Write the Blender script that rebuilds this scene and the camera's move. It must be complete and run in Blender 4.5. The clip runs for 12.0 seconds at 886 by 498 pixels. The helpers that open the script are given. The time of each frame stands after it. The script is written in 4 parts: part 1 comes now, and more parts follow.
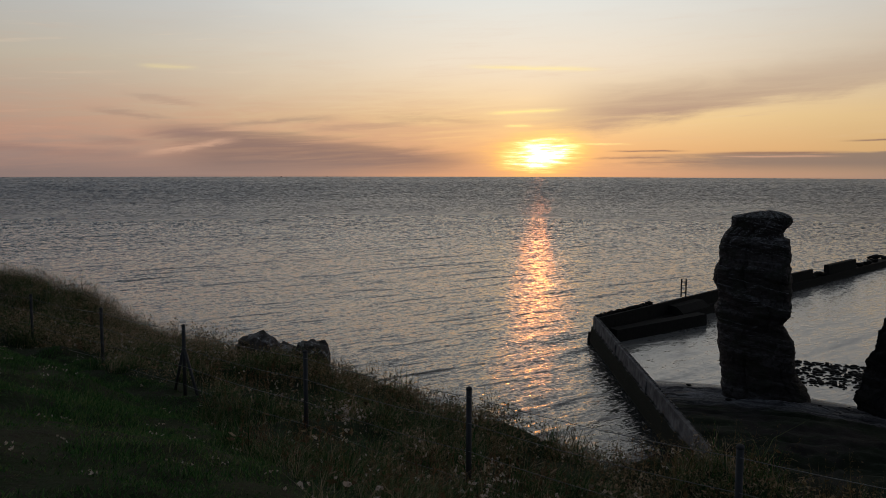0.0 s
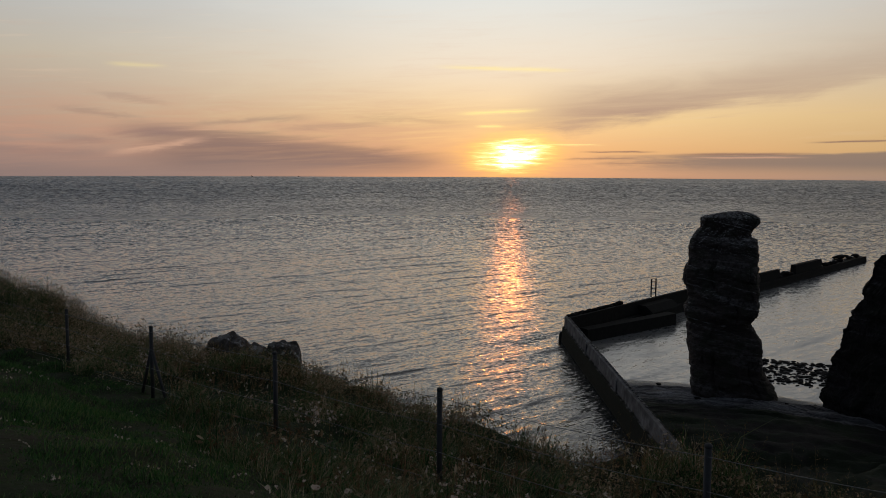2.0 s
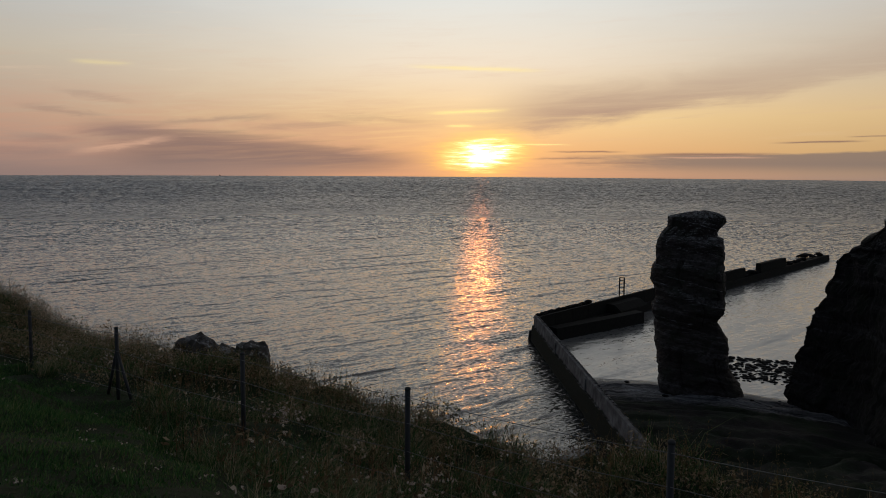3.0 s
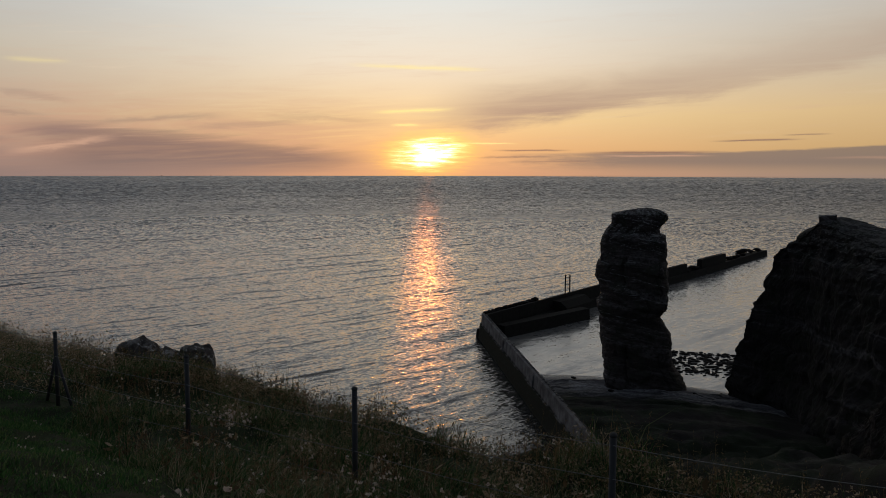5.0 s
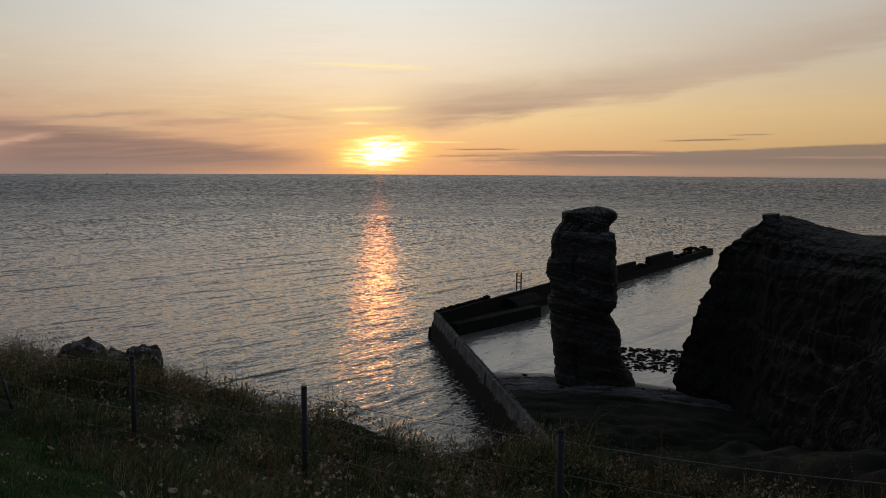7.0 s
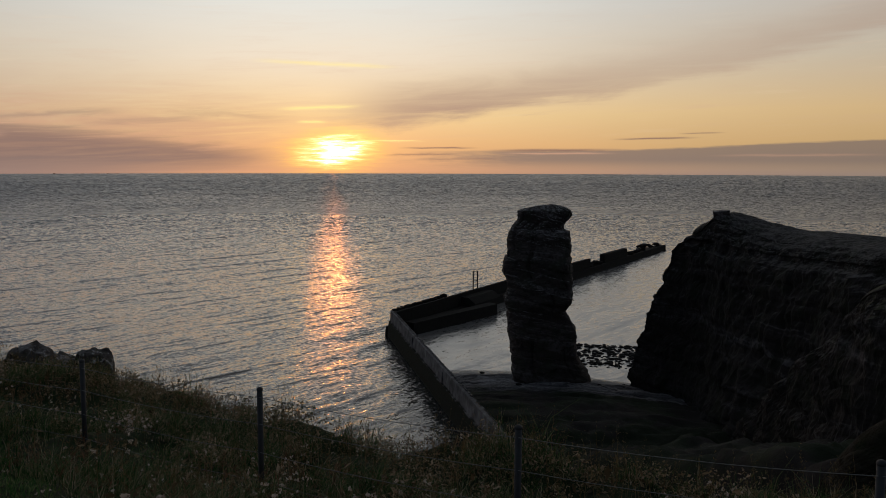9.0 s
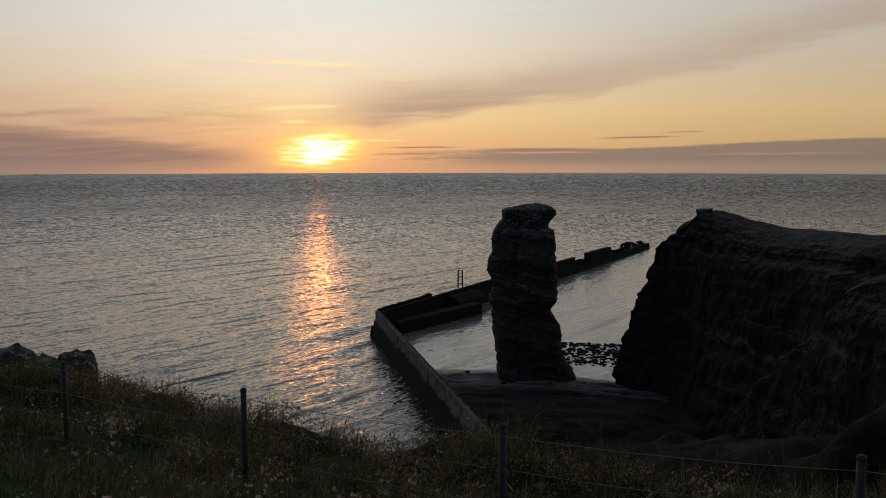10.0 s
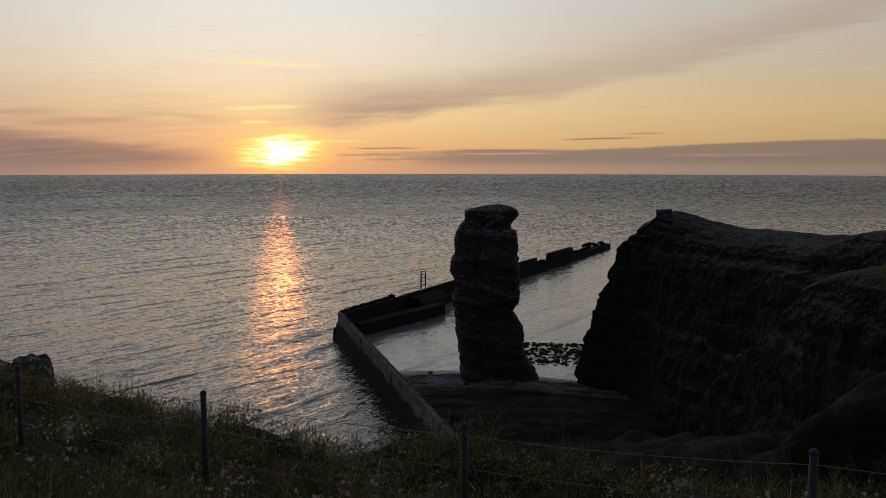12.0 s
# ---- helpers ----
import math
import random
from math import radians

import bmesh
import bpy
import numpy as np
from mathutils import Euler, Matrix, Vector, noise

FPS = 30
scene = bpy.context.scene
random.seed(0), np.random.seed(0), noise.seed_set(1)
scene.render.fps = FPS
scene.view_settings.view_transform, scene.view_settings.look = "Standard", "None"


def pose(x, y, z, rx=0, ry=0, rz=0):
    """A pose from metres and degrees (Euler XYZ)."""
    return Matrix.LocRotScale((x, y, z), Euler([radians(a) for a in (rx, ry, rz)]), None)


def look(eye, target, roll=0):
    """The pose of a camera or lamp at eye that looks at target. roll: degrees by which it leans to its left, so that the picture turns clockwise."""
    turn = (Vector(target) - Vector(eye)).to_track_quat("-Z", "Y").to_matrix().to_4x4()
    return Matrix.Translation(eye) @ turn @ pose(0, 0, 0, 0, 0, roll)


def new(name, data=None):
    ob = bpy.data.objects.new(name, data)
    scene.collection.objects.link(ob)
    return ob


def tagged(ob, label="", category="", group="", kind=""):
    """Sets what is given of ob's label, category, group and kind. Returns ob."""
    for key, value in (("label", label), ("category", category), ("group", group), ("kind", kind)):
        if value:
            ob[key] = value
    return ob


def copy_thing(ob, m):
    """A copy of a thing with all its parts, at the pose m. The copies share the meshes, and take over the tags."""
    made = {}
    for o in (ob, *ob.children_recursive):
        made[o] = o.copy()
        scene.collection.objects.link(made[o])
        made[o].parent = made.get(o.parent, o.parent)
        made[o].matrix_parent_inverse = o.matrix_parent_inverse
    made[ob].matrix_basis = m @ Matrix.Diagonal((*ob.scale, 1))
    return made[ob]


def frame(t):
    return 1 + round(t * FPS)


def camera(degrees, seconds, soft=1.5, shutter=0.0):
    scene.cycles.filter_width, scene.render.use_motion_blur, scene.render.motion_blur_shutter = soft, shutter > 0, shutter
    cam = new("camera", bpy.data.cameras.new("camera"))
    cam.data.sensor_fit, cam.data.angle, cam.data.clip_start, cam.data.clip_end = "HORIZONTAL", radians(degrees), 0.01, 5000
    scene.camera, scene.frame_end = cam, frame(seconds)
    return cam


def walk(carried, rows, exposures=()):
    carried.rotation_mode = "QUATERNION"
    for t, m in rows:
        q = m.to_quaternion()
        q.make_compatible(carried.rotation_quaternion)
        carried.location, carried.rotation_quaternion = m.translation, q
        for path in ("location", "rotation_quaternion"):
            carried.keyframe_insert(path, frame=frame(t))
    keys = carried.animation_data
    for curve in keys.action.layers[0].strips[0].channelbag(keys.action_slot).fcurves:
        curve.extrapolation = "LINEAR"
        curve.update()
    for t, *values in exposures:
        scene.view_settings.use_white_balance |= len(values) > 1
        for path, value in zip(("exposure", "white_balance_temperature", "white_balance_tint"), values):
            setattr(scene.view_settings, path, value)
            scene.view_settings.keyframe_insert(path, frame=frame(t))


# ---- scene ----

# ---------------------------------------------------------------- camera
cam = camera(55.71, 12.0, soft=0.5)
# seconds, x, y, z, yaw, pitch, roll
PATH = [
    (0, -0.000, 0.000, 58.000, 0.021, -5.704, -0.118),
    (0.5, -0.000, 0.016, 58.000, -0.337, -5.623, -0.126),
    (1, 0.002, 0.027, 58.000, -0.877, -5.648, -0.208),
    (1.5, 0.007, 0.029, 58.000, -1.152, -5.662, -0.242),
    (2, 0.014, 0.025, 58.001, -1.907, -5.682, -0.290),
    (2.5, 0.024, 0.018, 58.003, -2.790, -5.707, -0.320),
    (3, 0.036, -0.015, 58.009, -3.974, -5.704, -0.382),
    (5, 0.051, -0.075, 58.019, -7.599, -5.756, -0.147),
    (5.5, 0.064, -0.109, 58.023, -8.495, -5.784, -0.180),
    (6, 0.069, -0.110, 58.021, -9.136, -5.792, -0.228),
    (6.5, 0.070, -0.109, 58.019, -9.933, -5.808, -0.292),
    (7, 0.071, -0.100, 58.017, -10.895, -5.836, -0.325),
    (9, 0.074, -0.086, 58.014, -13.893, -5.915, -0.172),
    (9.5, 0.080, -0.081, 58.013, -14.400, -5.918, -0.090),
    (10, 0.085, -0.088, 58.011, -14.937, -5.954, 0.023),
    (10.5, 0.087, -0.100, 58.011, -15.510, -5.961, 0.030),
    (11, 0.088, -0.106, 58.011, -16.240, -5.934, 0.026),
    (11.5, 0.090, -0.105, 58.009, -17.063, -5.900, -0.030),
    (12, 0.093, -0.107, 58.008, -17.487, -5.887, -0.046),
]


def aim(x, y, z, yaw, pitch, roll):
    return pose(x, y, z, 90 + pitch, 0, yaw) @ pose(0, 0, 0, 0, 0, -roll)


walk(cam, [(t, aim(*row)) for t, *row in PATH])

# ---------------------------------------------------------------- sun and sky
SUN_AZ, SUN_EL = 6.57, 0.85
EYE = 58.0
FAR_SKY, HIGH_SKY = 0.23, 0.57


class Nodes:
    """Small helper that chains math nodes of one node tree."""

    def __init__(self, tree):
        self.tree = tree

    def node(self, kind, **inputs):
        n = self.tree.nodes.new(kind)
        for key, value in inputs.items():
            sock = n.inputs[key.replace("_", " ")]
            if isinstance(value, bpy.types.NodeSocket):
                self.tree.links.new(value, sock)
            else:
                sock.default_value = value
        return n

    def link(self, a, b):
        self.tree.links.new(a, b)

    def m(self, op, *args, clamp=False):
        n = self.tree.nodes.new("ShaderNodeMath")
        n.operation, n.use_clamp = op, clamp
        for sock, value in zip(n.inputs, args):
            if isinstance(value, bpy.types.NodeSocket):
                self.tree.links.new(value, sock)
            else:
                sock.default_value = value
        return n.outputs[0]

    def step(self, x, a, b):
        """0 below a, 1 above b, smooth between."""
        n = self.tree.nodes.new("ShaderNodeMapRange")
        n.interpolation_type = "SMOOTHSTEP"
        flip = a > b
        for sock, value in zip(n.inputs, (x, min(a, b), max(a, b), 1.0 if flip else 0.0, 0.0 if flip else 1.0)):
            if isinstance(value, bpy.types.NodeSocket):
                self.tree.links.new(value, sock)
            else:
                sock.default_value = value
        return n.outputs[0]

    def bell(self, x, centre, width):
        """A bump of height 1 round centre."""
        d = self.m("DIVIDE", self.m("SUBTRACT", x, centre), width)
        return self.m("EXPONENT", self.m("MULTIPLY", self.m("MULTIPLY", d, d), -1.0))

    def ramp(self, x, stops):
        n = self.tree.nodes.new("ShaderNodeValToRGB")
        ramp = n.color_ramp
        while len(ramp.elements) < len(stops):
            ramp.elements.new(0.5)
        for el, (at, col) in zip(ramp.elements, stops):
            el.position, el.color = at, (*col, 1)
        if isinstance(x, bpy.types.NodeSocket):
            self.tree.links.new(x, n.inputs[0])
        return n.outputs[0]

    def mix(self, fac, a, b, blend="MIX"):
        n = self.tree.nodes.new("ShaderNodeMix")
        n.data_type, n.blend_type, n.clamp_factor = "RGBA", blend, True
        for i, value in ((0, fac), (6, a), (7, b)):
            if isinstance(value, bpy.types.NodeSocket):
                self.tree.links.new(value, n.inputs[i])
            else:
                n.inputs[i].default_value = value if i == 0 else (*value, 1)
        return n.outputs[2]

    def noise(self, vec, scale, detail=4.0, rough=0.5, distort=0.0):
        n = self.tree.nodes.new("ShaderNodeTexNoise")
        self.tree.links.new(vec, n.inputs["Vector"])
        n.inputs["Scale"].default_value, n.inputs["Detail"].default_value = scale, detail
        n.inputs["Roughness"].default_value, n.inputs["Distortion"].default_value = rough, distort
        return n.outputs["Fac"]

    def vec(self, x, y, z=0.0):
        n = self.tree.nodes.new("ShaderNodeCombineXYZ")
        for sock, value in zip(n.inputs, (x, y, z)):
            if isinstance(value, bpy.types.NodeSocket):
                self.tree.links.new(value, sock)
            else:
                sock.default_value = value
        return n.outputs[0]


def lin(r, g, b):
    """Linear colour from display values 0 to 255."""
    return tuple((c / 255 / 12.92) if c < 10.3 else ((c / 255 + 0.055) / 1.055) ** 2.4 for c in (r, g, b))


def build_world():
    world = bpy.data.worlds.new("sunset_sky")
    scene.world = world
    world.use_nodes = True
    tree = world.node_tree
    tree.nodes.clear()
    n = Nodes(tree)
    xyz = n.node("ShaderNodeSeparateXYZ", Vector=n.node("ShaderNodeTexCoord").outputs["Generated"])
    x, y, z = xyz.outputs
    flat = n.m("SQRT", n.m("ADD", n.m("MULTIPLY", x, x), n.m("MULTIPLY", y, y)))
    # v: degrees above the sea's rim, u: degrees round from the sun, to the right
    v = n.m("ADD", n.m("MULTIPLY", n.m("ARCTAN2", z, flat), 57.2958), 0.77)
    sa, ca = math.sin(radians(SUN_AZ)), math.cos(radians(SUN_AZ))
    along = n.m("ADD", n.m("MULTIPLY", x, sa), n.m("MULTIPLY", y, ca))
    side = n.m("SUBTRACT", n.m("MULTIPLY", x, ca), n.m("MULTIPLY", y, sa))
    u = n.m("MULTIPLY", n.m("ARCTAN2", side, along), 57.2958)

    # slow wander that bends all cloud edges
    wander = n.m("SUBTRACT", n.noise(n.vec(n.m("MULTIPLY", u, 0.10), n.m("MULTIPLY", v, 0.45), 3.0), 1.0, 5, 0.6), 0.5)
    streak = n.m("SUBTRACT", n.noise(n.vec(n.m("MULTIPLY", u, 0.55), n.m("MULTIPLY", v, 5.0), 17.0), 1.0, 4, 0.6), 0.5)

    up = n.m("DIVIDE", v, 30.0, clamp=True)
    near = n.ramp(up, ((0.0, lin(222, 162, 122)), (0.06, lin(241, 185, 128)), (0.13, lin(248, 212, 155)), (0.25, lin(244, 227, 203)), (0.4, lin(230, 231, 226)), (0.6, lin(206, 207, 206)), (1.0, lin(194, 194, 196))))
    left = n.ramp(up, ((0.0, lin(138, 124, 124)), (0.06, lin(160, 137, 131)), (0.14, lin(186, 162, 146)), (0.25, lin(194, 183, 165)), (0.4, lin(188, 192, 194)), (0.6, lin(150, 160, 174)), (1.0, lin(120, 132, 150))))
    right = n.ramp(up, ((0.0, lin(150, 134, 124)), (0.06, lin(204, 169, 118)), (0.14, lin(218, 186, 138)), (0.25, lin(204, 190, 168)), (0.4, lin(196, 194, 190)), (0.6, lin(174, 176, 178)), (1.0, lin(148, 152, 160))))
    sides = n.mix(n.step(u, -6.0, 10.0), left, right)
    col = n.mix(n.bell(n.m("ADD", u, n.m("MULTIPLY", wander, 6.0)), -1.0, 21.0), sides, near)

    # away from the sunset the dusk sky is blue-grey
    col = n.mix(n.step(n.m("ABSOLUTE", u), 45.0, 120.0), col, lin(150, 168, 196))

    # gentle warps shared by the cloud layers
    tilted = n.m("SUBTRACT", v, n.m("MULTIPLY", u, 0.045))
    torn = n.m("SUBTRACT", n.noise(n.vec(n.m("MULTIPLY", u, 0.13), n.m("MULTIPLY", tilted, 0.75), 31.0), 1.0, 7, 0.60, 0.9), 0.5)
    shred = n.m("SUBTRACT", n.noise(n.vec(n.m("MULTIPLY", u, 0.36), n.m("MULTIPLY", tilted, 2.0), 43.0), 1.0, 6, 0.58, 0.9), 0.5)
    comb = n.m("SUBTRACT", n.noise(n.vec(n.m("MULTIPLY", u, 0.16), n.m("MULTIPLY", tilted, 2.6), 57.0), 1.0, 6, 0.62, 0.5), 0.5)
    us = n.m("ADD", u, n.m("MULTIPLY", torn, 5.0))
    vs = n.m("ADD", v, n.m("ADD", n.m("MULTIPLY", torn, 0.9), n.m("MULTIPLY", shred, 0.35)))

    def puff(u0, v0, wide, high, lean=0.0):
        """A soft elliptic cloud, 1 at its middle."""
        a = n.m("DIVIDE", n.m("SUBTRACT", us, u0), wide)
        b = n.m("DIVIDE", n.m("SUBTRACT", n.m("SUBTRACT", vs, v0), n.m("MULTIPLY", n.m("SUBTRACT", us, u0), lean)), high)
        return n.m("EXPONENT", n.m("MULTIPLY", n.m("ADD", n.m("MULTIPLY", a, a), n.m("MULTIPLY", b, b)), -1.0))

    def stroke(u0, v0, u1, v1, thick, wobble=0.5):
        """A thin drawn-out cloud from one end to the other."""
        f = n.m("DIVIDE", n.m("SUBTRACT", u, u0), u1 - u0)
        at = n.m("ADD", v0, n.m("MULTIPLY", f, v1 - v0))
        off = n.m("DIVIDE", n.m("SUBTRACT", n.m("ADD", v, n.m("MULTIPLY", shred, wobble)), at), thick)
        band = n.m("EXPONENT", n.m("MULTIPLY", n.m("MULTIPLY", off, off), -1.0))
        return n.m("MULTIPLY", band, n.m("MULTIPLY", n.step(f, 0.0, 0.35), n.step(f, 1.0, 0.65)))

    def total(items):
        out = items[0]
        for item in items[1:]:
            out = n.m("MAXIMUM", out, item)
        return out

    # rosy veil that hangs over the whole left and round the sun
    rosy = n.m("MULTIPLY", n.bell(vs, 2.6, 2.6), n.step(us, 3.0, -9.0))
    rosy = n.m("MULTIPLY", rosy, n.step(n.m("ADD", comb, n.m("MULTIPLY", torn, 0.8)), -0.42, 0.30))
    col = n.mix(n.m("MULTIPLY", rosy, 0.62), col, lin(206, 154, 128))
    # mauve bank to the left of the sun: a long wedge with a torn top
    roof = n.m("SUBTRACT", 3.0, n.m("MULTIPLY", n.m("ADD", us, 21.0), 0.095))
    under = n.m("SUBTRACT", roof, n.m("ADD", n.m("SUBTRACT", v, n.m("MULTIPLY", torn, 0.5)), n.m("MULTIPLY", comb, 1.9)))
    bank = n.m("MULTIPLY", n.step(under, -0.55, 0.50), n.m("MULTIPLY", n.step(us, -27.0, -20.5), n.step(us, -1.5, -9.0)))
    bank = n.m("MULTIPLY", bank, n.step(v, -0.3, 1.1))
    bank = n.m("MULTIPLY", bank, n.m("ADD", 0.92, n.m("MULTIPLY", comb, 1.0)))
    col = n.mix(n.m("MULTIPLY", bank, 0.92, clamp=True), col, lin(142, 116, 107))
    # smaller puffs and strokes beyond its edge
    puffs = total([puff(-23.6, 2.8, 2.0, 0.42, 0.05), n.m("MULTIPLY", puff(-35.0, 1.9, 3.2, 0.40, -0.13), 0.75), n.m("MULTIPLY", puff(-27.8, 2.2, 1.6, 0.30), 0.6), n.m("MULTIPLY", puff(-30.5, 1.5, 5.5, 0.32, -0.05), 0.55)])
    col = n.mix(n.m("MULTIPLY", puffs, 0.66), col, lin(146, 120, 114))
    strokes = total([stroke(-22.5, 3.25, -12.5, 4.05, 0.17), n.m("MULTIPLY", stroke(-17.0, 3.0, -7.0, 3.75, 0.22, 0.8), 0.7), n.m("MULTIPLY", stroke(-30.0, 4.3, -23.6, 3.65, 0.20, 0.9), 0.8), n.m("MULTIPLY", stroke(-27.8, 5.3, -22.0, 4.6, 0.18, 0.9), 0.55), n.m("MULTIPLY", stroke(-12.0, 4.1, -2.0, 3.5, 0.26, 1.0), 0.55)])
    col = n.mix(n.m("MULTIPLY", strokes, 0.46), col, lin(156, 128, 118))
    # the lit gap between puff and bank
    col = n.mix(n.m("MULTIPLY", stroke(-27.0, 1.35, -19.5, 2.55, 0.20, 0.7), 0.65), col, lin(222, 176, 148))
    # haze low down on the left
    low = n.m("MULTIPLY", n.step(v, 1.9, 0.1), n.step(u, -5.0, -20.0))
    col = n.mix(n.m("MULTIPLY", low, 0.55), col, lin(140, 122, 117))
    # faint combed mottling of the high veil
    soft = n.m("MULTIPLY", n.step(n.m("ADD", n.m("MULTIPLY", torn, 0.6), n.m("MULTIPLY", comb, 0.8)), -0.02, 0.34), n.bell(v, 6.5, 4.5))
    col = n.mix(n.m("MULTIPLY", soft, 0.24), col, lin(214, 176, 152))
    pale = n.m("MULTIPLY", n.step(n.m("SUBTRACT", n.m("MULTIPLY", comb, 0.9), n.m("MULTIPLY", torn, 0.5)), 0.05, 0.36), n.bell(v, 7.5, 4.5))
    col = n.mix(n.m("MULTIPLY", pale, 0.26), col, lin(250, 230, 200))
    # long veil that rises to the right: clear lower edge, soft upper one
    lift = n.m("SUBTRACT", n.m("ADD", v, n.m("ADD", n.m("MULTIPLY", torn, 1.9), n.m("MULTIPLY", comb, 0.8))), n.m("ADD", 2.75, n.m("ADD", n.m("MULTIPLY", u, 0.085), n.m("MULTIPLY", n.m("MULTIPLY", u, u), 0.0024))))
    body = n.m("MULTIPLY", n.step(lift, -0.45, 0.65), n.step(lift, 3.4, 0.7))
    haze = n.m("MULTIPLY", n.step(lift, 0.0, 1.2), n.step(lift, 5.5, 0.8))
    reach = n.step(us, -2.5, 5.0)
    grain = n.m("ADD", 0.82, n.m("MULTIPLY", comb, 0.9))
    col = n.mix(n.m("MULTIPLY", n.m("MULTIPLY", haze, reach), 0.34), col, lin(200, 180, 158))
    col = n.mix(n.m("MULTIPLY", n.m("MULTIPLY", body, reach), n.m("MULTIPLY", grain, n.m("ADD", 0.38, n.m("MULTIPLY", n.bell(u, 7.0, 9.0), 0.50))), clamp=True), col, lin(174, 144, 128))
    # slate bank low down on the right
    top = n.m("ADD", 1.55, n.m("ADD", n.m("MULTIPLY", n.m("SUBTRACT", u, 10.0), 0.004), n.m("MULTIPLY", n.step(u, 17.0, 36.0), 0.56)))
    edge = n.m("SUBTRACT", n.m("ADD", v, n.m("MULTIPLY", streak, 0.20)), top)
    slate = n.m("MULTIPLY", n.step(edge, 0.07, -0.10), n.m("ADD", 0.18, n.m("MULTIPLY", n.step(v, 0.15, 1.05), 0.82)))
    slate = n.m("MULTIPLY", slate, n.step(n.m("ADD", u, n.m("MULTIPLY", streak, 9.0)), 3.0, 14.0))
    col = n.mix(n.m("MULTIPLY", slate, 0.80), col, lin(130, 115, 109))
    lines = total([stroke(9.6, 1.57, 20.0, 1.62, 0.08, 0.10), stroke(4.0, 1.72, 10.0, 1.75, 0.055, 0.15), n.m("MULTIPLY", stroke(2.5, 1.25, 9.0, 1.30, 0.06, 0.25), 0.7), stroke(18.2, 2.30, 24.6, 2.42, 0.055, 0.12), n.m("MULTIPLY", stroke(22.6, 2.66, 26.0, 2.72, 0.04, 0.12), 0.7), n.m("MULTIPLY", stroke(5.0, 0.95, 12.0, 1.0, 0.07, 0.25), 0.5)])
    col = n.mix(n.m("MULTIPLY", lines, 0.85), col, lin(142, 112, 100))
    rims = total([stroke(10.5, 1.36, 19.5, 1.40, 0.055, 0.15), n.m("MULTIPLY", stroke(24.0, 1.25, 36.0, 1.30, 0.07, 0.15), 0.4)])
    col = n.mix(n.m("MULTIPLY", rims, 0.55), col, lin(226, 172, 142))

    # lit strands over the sun
    def strand(v0, u0, width, length, rise=0.0):
        at = n.m("SUBTRACT", n.m("ADD", v, n.m("MULTIPLY", streak, 0.25)), n.m("MULTIPLY", u, rise))
        return n.m("MULTIPLY", n.bell(at, v0, width), n.step(n.m("ABSOLUTE", n.m("SUBTRACT", u, u0)), length, length * 0.3))

    lit = n.m("ADD", n.m("ADD", strand(4.42, -1.0, 0.11, 3.2, 0.05), strand(3.42, -1.5, 0.08, 1.2)), n.m("MULTIPLY", strand(7.2, -0.5, 0.12, 5.5, -0.03), 0.7))
    lit = n.m("ADD", lit, n.m("ADD", strand(2.2, 3.5, 0.05, 3.0), n.m("MULTIPLY", strand(7.0, -24.5, 0.13, 2.2), 0.35)))
    col = n.mix(n.m("MULTIPLY", lit, 0.75, clamp=True), col, (1.08, 0.88, 0.34))

    # the glare of the sun behind thin cloud
    du = n.m("DIVIDE", u, 2.5)
    dv = n.m("DIVIDE", n.m("SUBTRACT", n.m("ADD", v, n.m("MULTIPLY", u, -0.06)), SUN_EL + 0.67), 1.15)
    ring = n.m("ADD", n.m("MULTIPLY", du, du), n.m("MULTIPLY", dv, dv))
    ring = n.m("ADD", ring, n.m("ADD", n.m("MULTIPLY", streak, 2.6), n.m("MULTIPLY", shred, 1.4)))
    core = n.m("EXPONENT", n.m("MULTIPLY", ring, -1.35))
    halo = n.m("EXPONENT", n.m("MULTIPLY", n.m("SQRT", n.m("ADD", n.m("POWER", n.m("DIVIDE", u, 6.0), 2.0), n.m("POWER", n.m("DIVIDE", n.m("SUBTRACT", v, 1.2), 3.0), 2.0))), -1.5))
    heart = n.m("EXPONENT", n.m("MULTIPLY", ring, -3.6))
    glow = n.mix(1.0, n.mix(heart, (0, 0, 0), (2.2, 1.7, 2.0)), n.mix(halo, (0, 0, 0), (0.34, 0.12, 0.0)), "ADD")
    col = n.mix(n.m("MULTIPLY", core, 1.5, clamp=True), col, (1.45, 0.86, 0.07))
    col = n.mix(1.0, col, glow, "ADD")

    # the sky dims away from the sunset and towards the zenith
    facing = n.m("MULTIPLY", n.m("ADD", n.m("MULTIPLY", along, 1.0), 1.0), 0.5)
    dim = n.m("ADD", FAR_SKY, n.m("MULTIPLY", n.m("POWER", facing, 1.6), 1.0 - FAR_SKY))
    dim = n.m("MULTIPLY", dim, n.m("ADD", HIGH_SKY, n.m("MULTIPLY", n.step(v, 60.0, 10.0), 1.0 - HIGH_SKY)))
    scale = n.node("ShaderNodeVectorMath")
    scale.operation = "SCALE"
    n.link(col, scale.inputs[0])
    n.link(dim, scale.inputs["Scale"])

    sky = n.node("ShaderNodeTexSky")
    sky.sky_type, sky.sun_disc = "NISHITA", False
    sky.sun_elevation, sky.sun_rotation = radians(SUN_EL + 0.4), radians(SUN_AZ)
    clear = n.node("ShaderNodeBackground", Color=sky.outputs[0], Strength=0.05)
    veiled = n.node("ShaderNodeBackground", Color=scale.outputs[0], Strength=1.0)
    # thin cloud covers nearly all of the low sky
    cover = n.m("SUBTRACT", 1.0, n.m("MULTIPLY", n.step(v, 12.0, 50.0), 0.28))
    both = n.node("ShaderNodeMixShader")
